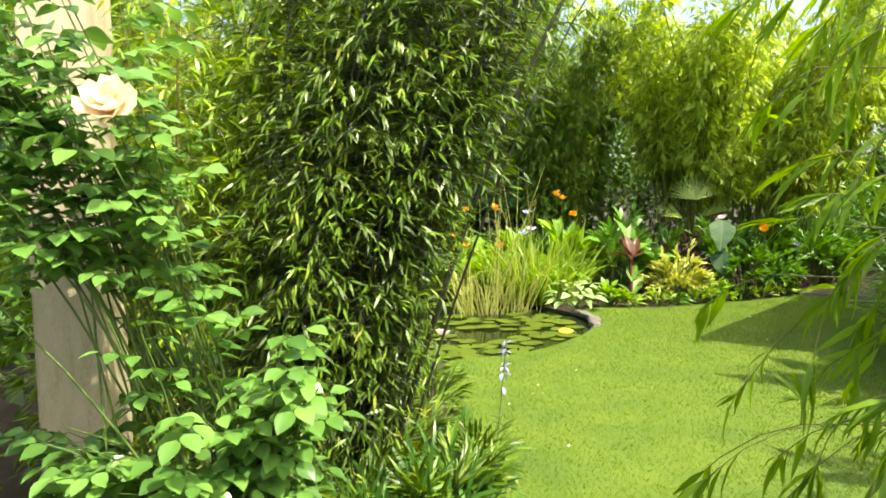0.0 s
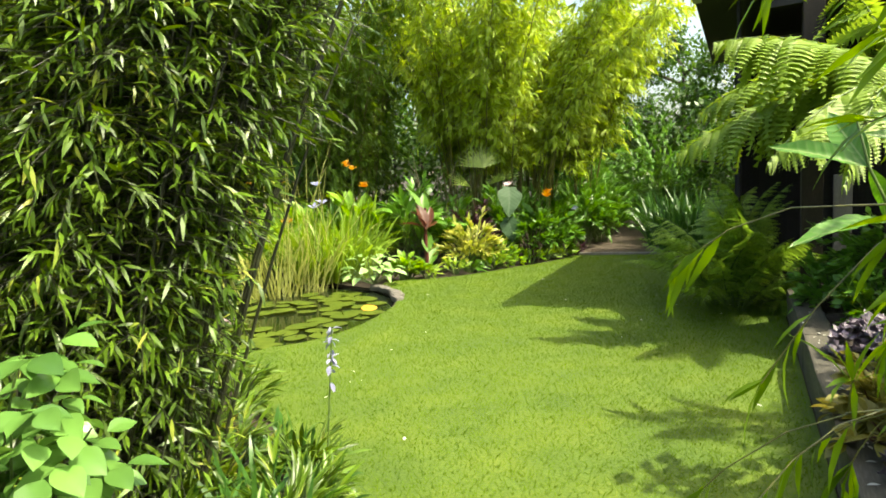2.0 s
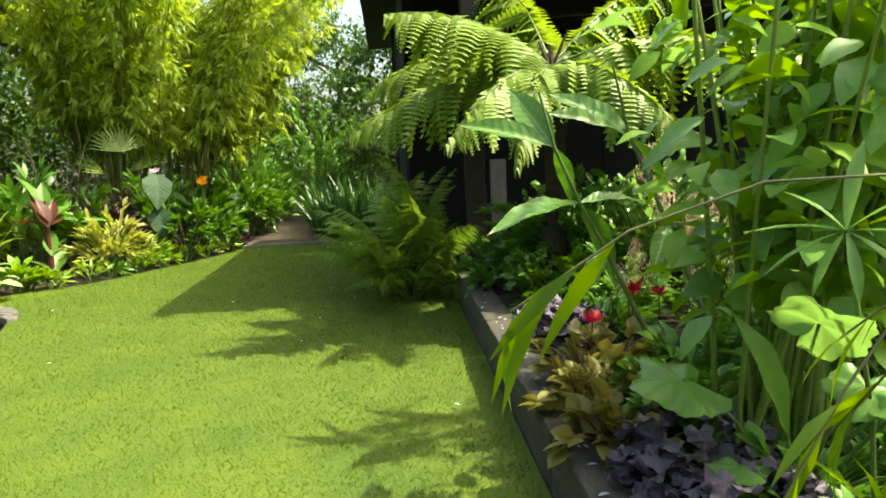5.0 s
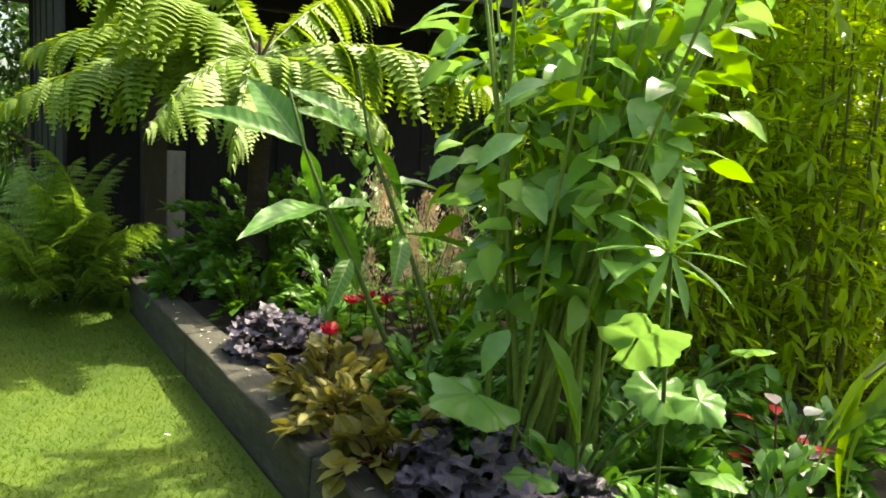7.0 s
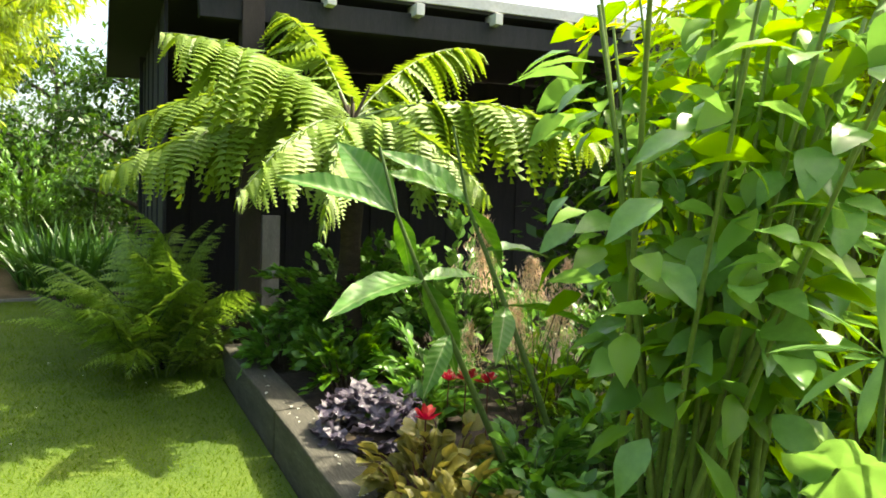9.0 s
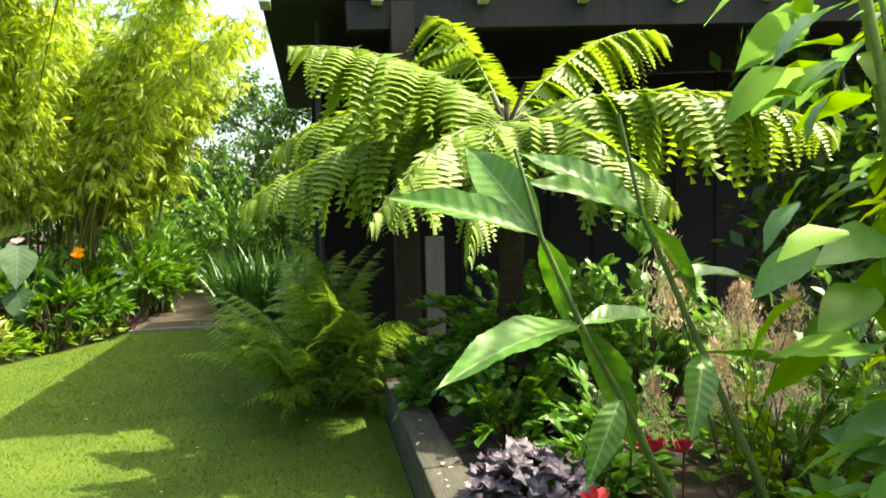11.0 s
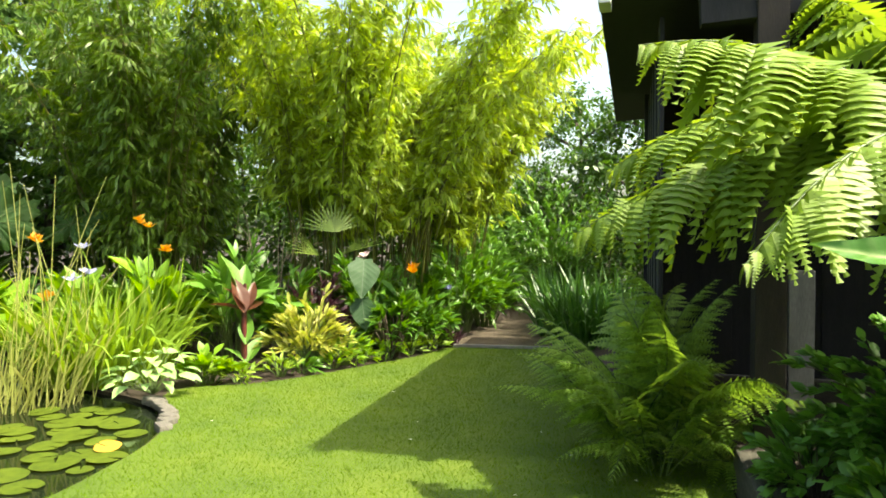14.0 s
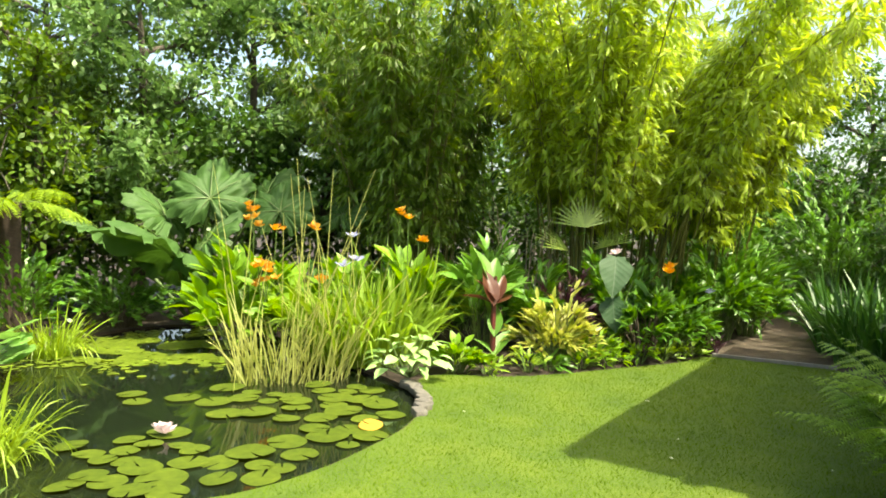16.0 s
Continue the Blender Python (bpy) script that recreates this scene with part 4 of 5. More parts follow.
ginger = thing("ginger_lily", (0, 0, 0), "ginger lily with broad ribbed green leaves on leaning stems", "ginger lily")
GL = as_mesh("ginger_leaf", blade(0.25, 48, 6, 0.42, 0.12, 0.5, 0.008, 3, twist=0.45, pleat=0.0035))
GL2 = as_mesh("ginger_leaf", blade(0.3, 48, 6, 0.4, 0.22, 0.35, 0.008, 3, pleat=0.003))
for line, leaves in ((((3.32, 2.45, 0.2), (3.24, 2.62, 0.6), (3.18, 2.74, 0.89), (3.13, 2.84, 1.1), (3.06, 2.93, 1.36), (3.08, 3.02, 1.62)),
                      ((3, (2.62, 2.99, 1.12), GL2, 0.2), (3, (3.3, 2.7, 0.75), GL2, 0.5), (3, (3.4, 2.65, 1.16), GL2, -0.3), (4, (2.85, 3.31, 1.53), GL, 0.5), (4, (3.12, 3.24, 1.7), GL2, 0.9), (4, (3.2, 2.9, 1.12), GL2, 0.3),
                       (2, (2.95, 2.75, 0.72), GL2, 0.4))),
                     (((3.6, 2.3, 0.2), (3.6, 2.45, 0.6), (3.58, 2.6, 0.96), (3.57, 2.7, 1.2), (3.54, 2.78, 1.4), (3.5, 2.85, 1.75)),
                      ((4, (3.16, 3.0, 1.57), GL, 0.5), (4, (3.36, 3.1, 1.7), GL2, 0.8), (4, (3.7, 2.6, 1.15), GL2, 0.2), (3, (3.85, 2.45, 1.25), GL2, -0.2), (2, (3.3, 2.55, 0.8), GL2, 0.3), (2, (3.75, 2.2, 0.95), GL2, 0.2)))):
    pts = np.array(line)
    part("stem", tube(Buf(), pts, np.linspace(0.016, 0.006, 6), 8), STEM_GREEN, ginger)
    for i, tip, mesh, roll in leaves:
        way = np.array(tip) - pts[i]
        big_leaf(ginger, mesh, L_GINGER, pts[i], way, float(np.linalg.norm(way)) * 1.05, roll)

shrub("dark_shrub", (5.15, 3.95, 0.2), "dense dark green leafy shrub behind the kerb", "shrub", (0.95, 0.85, 1.15), 120, 5400, OVAL, 0.085, L_DARKSHRUB, STEM_BROWN, 0.3)
shrub("dark_shrub", (4.4, 3.75, 0.2), "low mid-green leafy shrub behind the kerb", "shrub", (0.5, 0.42, 0.48), 44, 900, OVAL, 0.085, L_MIDSHRUB, STEM_BROWN, 0.35)
shrub("dark_shrub", (4.85, 4.5, 0.15), "dark green leafy shrub at the kerb's end", "shrub", (0.42, 0.4, 0.6), 36, 620, OVAL, 0.1, L_DARKSHRUB, STEM_BROWN, 0.3)
shrub("glossy_shrub", (5.35, 3.35, 0.2), "glossy dark green shrub with light-catching leaves", "shrub", (0.85, 0.8, 1.25), 80, 2300, OVAL, 0.11, L_BLUEGREEN, STEM_BROWN, 0.3)
shrub("leafy_perennial", (4.3, 2.4, 0.2), "light green leafy perennial below the plumes", "perennial", (0.6, 0.5, 0.55), 40, 700, OVAL, 0.08, L_LIME, STEM_GREEN, 0.3)

HEU = polar(lambda a: 1 + 0.13 * math.cos(7 * a) - 0.5 * max(0, math.cos(a - math.pi)) ** 12, 3, 28, lambda a, s: 0.25 * s * s * math.cos(3 * a) - 0.1 * s + 0.08 * math.cos(7 * a) * s)
HEU_MESH = as_mesh("heuchera_leaf", HEU)
for hx, hy, hs in ((3.7, 3.28, 0.27), (2.45, 2.05, 0.27), (2.15, 1.75, 0.25)):
    h = thing("heuchera", (hx, hy, 0.2), "purple-grey heuchera mound with ruffled leaves beside the kerb", "heuchera", "purple heucheras")
    k = 260
    a, e = rng.uniform(0, 2 * np.pi, k), rng.uniform(0.0, 1, k)
    p = np.stack([np.cos(a) * hs * np.sqrt(1 - (e * 0.95) ** 2), np.sin(a) * hs * np.sqrt(1 - (e * 0.95) ** 2), 0.04 + hs * 0.85 * e], 1) * rng.uniform(0.85, 1.08, (k, 1))
    for one in mats(p, unit(p * (1, 1, 0.2)) + rng.normal(0, 0.35, (k, 3)) - UP * 0.25, rng.uniform(0.028, 0.05, k), rng.normal(0, 0.4, k)):
        part("leaf", HEU_MESH, L_PURPLE, h, at=one)

BRONZE = as_mesh("bronze_leaf", blade(0.78, 4, 4, 0.4, 0.25, 0.2))
for bx, by, s, n in ((2.72, 2.58, 0.3, 230), (3.05, 2.78, 0.3, 230), (2.52, 2.35, 0.22, 140), (3.3, 2.75, 0.24, 140)):
    shrub("bronze_bedding", (bx, by, 0.2), "bronze-green bedding plant with rounded leaves spilling to the kerb", "bedding plant", (s, s, 0.34), 26, n, None, 0.095, L_BRONZE, STEM_RED, 0.15,
          group="bronze bedding", singly=BRONZE)
for rx, ry, rz in ((3.5, 2.75, 0.42), (3.72, 2.7, 0.36), (3.25, 2.85, 0.3), (3.9, 2.95, 0.3)):
    r = thing("red_flower", (rx, ry, 0.2), "deep red flower among bronze leaves", "flower", "red flowers")
    part("stem", tube(Buf(), [(0, 0, 0), (0, 0, rz * 0.5), (0.01, 0, rz)], 0.004, 5), STEM_RED, r)
    flower(r, (0.01, 0, rz), P_RED, 0.07, 5, 0.3, 2)

plumes = thing("feathery_plume", (3.95, 2.5, 0.2), "feathery tan seed plumes on slender stems", "plume flower")
for k in range(11):
    p0 = np.array((rng.normal(0, 0.1), rng.normal(0, 0.08), 0))
    p1 = p0 + (rng.normal(0, 0.22), rng.normal(0, 0.2), rng.uniform(0.55, 1.05))
    part("stem", tube(Buf(), [p0, (p0 + p1) / 2 + (0.01, 0, 0), p1], 0.003, 4), STEM_BROWN, plumes)
    n = 420
    t = rng.uniform(0, 1, n)
    q = p1 + np.stack([rng.normal(0, 0.06, n) * (1.1 - t), rng.normal(0, 0.06, n) * (1.1 - t), (t - 0.6) * 0.24], 1)
    part("plume", Buf().add([(-0.08, 0, 0), (0.08, 0, 0), (0, 1, 0)], [(0, 1, 2)], mats(q, rng.normal(0, 1, (n, 3)) + UP * 0.5, rng.uniform(0.025, 0.05, n))), L_DRY, plumes, "fluffy tan plume")

tall = thing("tall_perennial", (2.62, 1.86, 0.2), "tall clump of thick green stems with broad blue-green leaves", "perennial")
TL = blade(0.52, 6, 4, 0.4, 0.35, 0.22, 0.012, 3)
TL_MESH = as_mesh("tall_leaf", TL)
pale, green = Buf(), Buf()
for k in range(30):
    a, r = rng.uniform(0, 2 * np.pi), rng.uniform(0, 0.22)
    p0 = np.array((r * math.cos(a), r * math.sin(a), 0))
    p1 = p0 + (rng.normal(0.05, 0.25), rng.normal(-0.12, 0.24), rng.uniform(1.5, 2.25))
    t = np.linspace(0, 1, 9)[:, None]
    pts = p0 + (p1 - p0) * t ** (1.3, 1.3, 1)
    part("stem", tube(Buf(), pts, rng.uniform(0.008, 0.014) * (1.1 - 0.6 * t[:, 0]), 7), STEM_LIME, tall)
    n = 27
    u = rng.uniform(0.3, 1.0, n) ** 0.8
    i = np.minimum((u * 8).astype(int), 7)
    p = pts[i] + (pts[i + 1] - pts[i]) * (u * 8 - i)[:, None]
    b = rng.uniform(0, 2 * np.pi, n)
    d = np.stack([np.cos(b), np.sin(b), rng.uniform(-0.7, 0.35, n)], 1)
    m = mats(p + d * rng.uniform(0.03, 0.2, (n, 1)), d, rng.uniform(0.1, 0.19, n), rng.normal(0, 0.5, n))
    if k < 22:
        for one in m[:12]:
            part("leaf", TL_MESH, L_BLUEGREEN, tall, at=one)
    else:
        pale.add(*TL, m[:12])
    green.add(*TL, m[12:])
part("foliage", pale, L_BLUEGREEN, tall)
# lime share of the same leaves imitates sun shining through them by colour
part("foliage", green, L_LIME, tall)

lobed = thing("lobed_leaf_plant", (2.45, 1.75, 0.2), "plant with large lobed grey-green leaves low in the bed", "perennial")
LOB = as_mesh("lobed_leaf", polar(lambda a: 0.5 + 0.05 * math.cos(5 * a) + 0.04 * math.cos(3 * a + 1) + 0.02 * math.cos(17 * a) - 0.28 * max(0, math.cos(a - math.pi)) ** 6, 5, 64,
                                  lambda a, s: -0.1 * s * s + 0.03 * math.cos(5 * a + 1) * s + 0.1 * noise.noise((math.cos(a) * s * 2.2, math.sin(a) * s * 2.2, 5)) * s, 0))
for at, way, size, roll in (((1.98, 1.62, 0.95), (-0.2, -0.6, 0.25), 0.27, 0.8), ((2.3, 2.05, 0.64), (-0.6, 0.45, 0.1), 0.36, 0.3), ((2.1, 1.54, 0.78), (-0.7, 0.1, -0.5), 0.2, 0.2), ((2.06, 1.44, 0.78), (-0.5, -0.5, -0.4), 0.17, -0.4),
                            ((2.3, 1.27, 0.87), (-0.3, -0.7, 0.2), 0.15, 0.3), ((2.55, 1.4, 0.6), (0.2, -0.9, 0.1), 0.25, 0.2), ((2.2, 1.85, 0.45), (-0.8, 0.1, 0), 0.2, 0.0), ((2.15, 1.35, 0.55), (-0.6, -0.6, 0), 0.18, 0.1)):
    big_leaf(lobed, LOB, L_BLUEGREEN, np.array(at) - (2.45, 1.75, 0.2), way, size * 0.82, roll, (0, 0, 0), STEM_GREEN, 0.006, 0.08)
big_leaf(lobed, as_mesh("tongue_leaf", blade(0.3, 10, 4, 0.55, 0.1, 0.5, 0.01, 3)), L_MIDSHRUB, (-0.22, -0.02, 0.35), (-0.25, 0.25, 1), 0.4, 0.9, (-0.2, -0.05, 0), STEM_GREEN, 0.008, 0, "leaf", "upright folded green leaf")
star = thing("star_leaf_plant", (2.15, 1.5, 0.2), "slender plant with a star of narrow pale green leaflets", "perennial")
STAR = as_mesh("leaflet", blade(0.17, 6, 2, 0.6, 0.2, 0.3))
part("stem", tube(Buf(), [(0, 0, 0), (-0.05, 0.02, 0.5), (-0.2, 0.07, 0.97)], 0.006, 6), STEM_GREEN, star)
for k in range(9):
    a = k * 2 * math.pi / 9 + 0.2
    big_leaf(star, STAR, L_BLUEGREEN, (-0.2, 0.07, 0.97), (math.sin(a) * 0.35 - 0.2, math.cos(a), math.sin(a) * 0.75), rng.uniform(0.16, 0.22), 0.0, name="leaflet")
cal = thing("caladium", (2.75, 1.0, 0.2), "low plant with pink and white leaves", "bedding plant")
CAL = as_mesh("caladium_leaf", blade(0.55, 6, 4, 0.35, 0.3, 0.2))
for k in range(26):
    a = rng.uniform(0, 2 * math.pi)
    big_leaf(cal, CAL, (P_PINK, P_WHITE, P_RED)[k % 3], (0.1 * math.cos(a), 0.1 * math.sin(a), rng.uniform(0.1, 0.35)), (math.cos(a), math.sin(a), 0.4), rng.uniform(0.05, 0.11), rng.normal(0, 0.4), (0, 0, 0), STEM_RED, 0.003)
for bx, by, s, h in ((3.4, 1.2, 0.5, 0.4), (2.3, 1.2, 0.4, 0.35), (3.9, 1.6, 0.5, 0.6), (2.9, 2.25, 0.35, 0.35), (3.5, 2.1, 0.4, 0.45), (4.05, 3.15, 0.38, 0.32), (4.5, 3.2, 0.5, 0.5), (4.7, 2.5, 0.6, 0.8), (5.2, 2.1, 0.7, 1.0), (3.0, 0.8, 0.5, 0.4), (2.6, 1.45, 0.32, 0.35), (2.35, 1.68, 0.28, 0.3), (3.0, 1.5, 0.4, 0.4), (2.0, 1.45, 0.3, 0.3), (2.75, 2.1, 0.3, 0.3), (3.3, 2.4, 0.35, 0.35)):
    shrub("bedding_foliage", (bx, by, 0.2), "low green foliage covering the bed", "ground cover", (s, s, h), 50, 620, OVAL, 0.09, L_DARKSHRUB, STEM_GREEN, 0.3, group="bed foliage")
bamboo((4.5, 1.15, 0.2), "tall yellow-green bamboo screen behind the bed, backlit glow in its colour", 44, 3.6, 0.7, 0.5, (0, 0), 0.04, L_NEARBAM, CULM_GOLD, 0.15, 14, BAM_FAR, 5, 0.012)
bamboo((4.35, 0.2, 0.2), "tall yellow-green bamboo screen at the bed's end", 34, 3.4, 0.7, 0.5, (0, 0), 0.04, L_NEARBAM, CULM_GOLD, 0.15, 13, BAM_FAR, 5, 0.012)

# ---- pond plants ----
PAD = polar(lambda a: 1.0 - 0.02 * math.cos(5 * a), 3, 26, lambda a, s: 0.02 * s ** 6 + 0.012 * math.cos(3 * a) * s, 0.12, 2 * math.pi - 0.24)
PADS = [as_mesh("lily_pad", PAD), as_mesh("lily_pad", polar(lambda a: 1.0 - 0.03 * math.cos(4 * a + 1), 3, 26, lambda a, s: 0.07 * s ** 5 * max(0, math.cos(a)) + 0.01 * math.sin(2 * a) * s, 0.1, 2 * math.pi - 0.2))]
pads = thing("water_lily", (1.2, 8.2, -0.05), "water lily with round green floating pads", "water lily")
taken = []
for k in range(900):
    c = ((1.5, 9.0, 0.9, 0.3), (1.75, 8.55, 0.6, 0.3), (1.75, 7.75, 0.35, 0.2), (0.6, 7.5, 0.55, 0.35), (1.0, 7.15, 0.5, 0.22), (1.7, 8.9, 0.6, 0.3))[k % 6]
    px, py, r = rng.normal(c[0], c[2] * 0.62), rng.normal(c[1], c[3] * 0.62), rng.uniform(0.08, 0.17)
    if len(taken) > 58 or not inside(POND, [px], [py])[0] or not inside(POND, [px + r * 0.8], [py - r * 0.8])[0] or any(math.hypot(px - a, py - b) < (r + c2) * 0.74 for a, b, c2 in taken):
        continue
    taken.append((px, py, r))
    part("pad", PADS[k % 2], L_PAD, pads, at=pose(px - 1.2, py - 8.2, 0.006 + 0.004 * (k % 4), rng.normal(0, 1.5), rng.normal(0, 1.5), rng.uniform(0, 360)) @ Matrix.Scale(r, 4))
for k, (px, py, m_, s) in enumerate(((0.52, 7.95, P_PINK, 0.1), (2.0, 7.98, P_ORANGE, 0.09))):
    if k == 0:
        flower(pads, (px - 1.2, py - 8.2, 0.03), m_, s, 10, 0.35, 3, "lily_flower")
    else:
        part("pad", PADS[1], P_ORANGE, pads, "fading orange pad", pose(px - 1.2, py - 8.2, 0.03, 6, -8, 40) @ Matrix.Scale(s, 4))
n = 5200
wx, wy = rng.normal(-0.1, 0.62, n), rng.normal(11.5, 0.55, n)
ok = inside(POND, wx, wy) & (np.array([noise.noise((a * 2.2, b * 2.2, 3)) for a, b in zip(wx, wy)]) > -0.12)
weed = Buf().add(*polar(lambda a: 1.0, 1, 6, lambda a, s: 0.0), mats(np.stack([wx[ok], wy[ok], np.full(ok.sum(), -0.042)], 1), rng.normal(0, 1, (ok.sum(), 3)) * (1, 1, 0.06), rng.uniform(0.02, 0.05, ok.sum())))
tagged(part("floating_weed", weed, L_WEED), "mat of yellow-green floating pond weed", "pond weed", kind="stuff")

reeds = straps("reeds", (1.35, 9.65, -0.12), "clump of pale green reeds standing in the pond", "reeds", (0.55, 0.3), 110, 1.1, 0.015, 0.3, L_REED, 0.55, singly=110)
for k in range(30):
    a = np.array((rng.normal(0, 0.34), rng.normal(0, 0.2), 0))
    way = np.array((rng.normal(0.05, 0.22), rng.normal(0, 0.15), 1.0))
    part("tall_reed", tube(Buf(), arch(a, way, rng.uniform(1.2, 2.4), rng.uniform(0, 0.12), 7, 3), 0.007 * np.linspace(1, 0.35, 7), 4), L_REED, reeds)
for a, way, ln in (((0.3, 0.1, 0), (0.9, 0.1, 0.85), 1.5), ((0.25, 0, 0), (0.7, 0.0, 0.95), 1.55), ((-0.2, 0, 0.0), (-0.35, 0, 0.8), 0.8), ((0.1, 0, 0), (0.5, 0, 0.9), 1.7)):
    part("bent_reed", tube(Buf(), arch(a, way, ln, 0.08, 6, 3), 0.007 * np.linspace(1, 0.5, 6), 4), L_REED, reeds)

straps("iris", (2.15, 10.25, 0), "broad clump of bright green strap-leaved iris beside the pond", "iris", (0.62, 0.4), 430, 1.35, 0.034, 0.5, L_STRAP, 0.8, singly=280)
straps("iris", (2.5, 10.75, 0), "tall bright green strap-leaved clump behind the canna", "iris", (0.4, 0.3), 150, 1.5, 0.032, 0.45, L_STRAP, 0.6)
for ix, iy, iz in ((1.85, 9.9, 1.05), (2.0, 10.1, 1.1), (1.95, 10.2, 1.35)):
    f = thing("white_iris_flower", (ix, iy, 0), "pale lilac-white flower among strap leaves", "flower", "pale flowers")
    part("stem", tube(Buf(), [(0, 0, 0), (0, 0, iz * 0.5), (0.02, 0, iz)], 0.004, 4), STEM_GREEN, f)
    flower(f, (0.02, 0, iz), P_LILAC, 0.09, 6, 0.3)

# ---- sunny far bed ----
hosta = thing("hosta", (2.5, 9.42, 0), "white-variegated hosta with broad leaves at the lawn's corner", "hosta")
HL = as_mesh("hosta_leaf", blade(0.6, 8, 6, 0.4, 0.35, 0.25, 0.01, 4))
for k in range(46):
    a, e = rng.uniform(0, 2 * math.pi), rng.uniform(0.1, 1)
    r = 0.32 * math.sqrt(1 - (0.8 * e) ** 2)
    big_leaf(hosta, HL, L_HOSTA, (r * math.cos(a), r * math.sin(a), 0.08 + 0.3 * e), (math.cos(a), math.sin(a), -0.1 + 0.4 * e), rng.uniform(0.12, 0.2), rng.normal(0, 0.3), (0, 0, 0), STEM_GREEN, 0.003)

canna = thing("canna", (3.5, 10.0, 0), "canna with red young leaves and broad pale green leaves", "canna")
CL = as_mesh("canna_leaf", blade(0.42, 12, 6, 0.42, 0.2, 0.4, 0.006, 4))
part("stem", tube(Buf(), [(0, 0, 0), (0.0, 0.02, 0.5), (0.02, 0.03, 0.95)], [0.035, 0.03, 0.018], 8), STEM_RED, canna)
for at, way, size, m_ in (((0, 0.02, 0.55), (-0.1, 0.3, 1), 0.4, L_CANNA), ((0.03, 0, 0.72), (0.75, 0.5, 0.5), 0.46, L_CANNA), ((-0.03, 0.05, 0.85), (-0.2, 0.35, 1), 0.5, L_CANNA), ((0, 0.06, 0.8), (0.15, 0.3, 1), 0.42, L_CANNA),
                          ((-0.02, -0.04, 0.66), (-0.75, 0.35, 0.35), 0.4, L_RED), ((0, -0.06, 0.68), (0.3, 0.3, 0.75), 0.38, L_RED), ((-0.02, -0.08, 0.64), (-0.15, 0.25, 1), 0.46, L_RED), ((0, -0.05, 0.66), (0.55, 0.3, 0.3), 0.3, L_RED), ((0, -0.08, 0.7), (-0.45, 0.3, 0.7), 0.34, L_RED),
                          ((0, -0.05, 0.1), (0.5, 0.3, 0.75), 0.4, L_CANNA), ((0, -0.04, 0.3), (0.12, 0.3, 0.9), 0.4, L_CANNA), ((0, -0.05, 0.1), (-0.5, 0.3, 0.6), 0.3, L_CANNA)):
    big_leaf(canna, CL, m_, at, way, size, rng.uniform(-0.4, 0.4), label="dark red young leaf" if m_ is L_RED else "")
shrub("lime_bedding", (3.05, 9.62, 0), "low lime-green leafy plant between hosta and canna", "bedding plant", (0.34, 0.26, 0.32), 26, 150, OVAL, 0.15, L_LIME, STEM_GREEN, 0.4)
shrub("yellow_shrub", (4.18, 9.92, 0), "small shrub with yellow and peach variegated leaves", "shrub", (0.55, 0.45, 0.85), 54, 900, LANCE, 0.16, L_YELLOW, STEM_GREEN, 0.45)
shrub("yellow_shrub", (4.55, 9.8, 0), "low yellow-green leafy shrub at the lawn's edge", "shrub", (0.3, 0.25, 0.42), 24, 220, LANCE, 0.13, L_LIME, STEM_GREEN, 0.4)

for bx, by in ((2.95, 9.55), (3.3, 9.5), (3.75, 9.55), (4.0, 9.6), (4.4, 9.68), (4.8, 9.8), (5.15, 9.85), (5.5, 9.98), (5.9, 10.12), (6.15, 10.3)):
    shrub("edging_plant", (bx, by, 0), "low fresh green edging plant along the lawn", "bedding plant", (0.2, 0.15, rng.uniform(0.18, 0.3)), 16, 90, LANCE, 0.13, (L_LIME, L_MIDSHRUB, L_STRAP)[int(bx * 7) % 3], STEM_GREEN, 0.45, group="edging plants")
taro = thing("elephant_ear", (4.95, 10.15, 0), "elephant-ear plant with large drooping grey-green leaves", "elephant ear")
EL = as_mesh("ear_leaf", blade(0.74, 12, 8, 0.27, 0.2, 0.2, 0.012, 3, tip=0.01, foot=0.55))
big_leaf(taro, EL, L_COLOCASIA, (0.0, -0.05, 1.18), (-0.25, -0.5, -0.8), 0.52, 0.25, (0, 0.1, 0), STEM_GREEN, 0.014, 0.05)
big_leaf(taro, EL, L_COLOCASIA, (-0.05, -0.1, 0.72), (-0.1, -0.45, -0.9), 0.42, -0.3, (0, 0.1, 0), STEM_GREEN, 0.012, 0.05)
big_leaf(taro, EL, L_COLOCASIA, (0.3, 0.1, 0.9), (0.6, -0.3, -0.6), 0.36, 0.3, (0, 0.1, 0), STEM_GREEN, 0.012, 0.05)
shrub("purple_shrub", (4.6, 10.7, 0), "dark purple-leaved shrub in the bed", "shrub", (0.5, 0.4, 1.05), 40, 620, LANCE, 0.16, L_DARKPURPLE, STEM_RED, 0.4)
shrub("dark_stemmed_shrub", (5.25, 9.98, 0), "open shrub with dark stems and light green leaves", "shrub", (0.5, 0.42, 1.0), 34, 520, LANCE, 0.18, L_MIDSHRUB, STEM_BROWN, 0.45, low=0.5, thick=0.012)
shrub("leafy_shrub", (5.75, 10.25, 0), "fresh green leafy perennial at the bed's end", "perennial", (0.58, 0.5, 1.1), 50, 900, LANCE, 0.18, L_MIDSHRUB, STEM_GREEN, 0.5)
shrub("leafy_shrub", (5.3, 10.75, 0), "fresh green leafy perennial behind the elephant ear", "perennial", (0.65, 0.5, 1.3), 50, 900, LANCE, 0.19, L_MIDSHRUB, STEM_GREEN, 0.5)
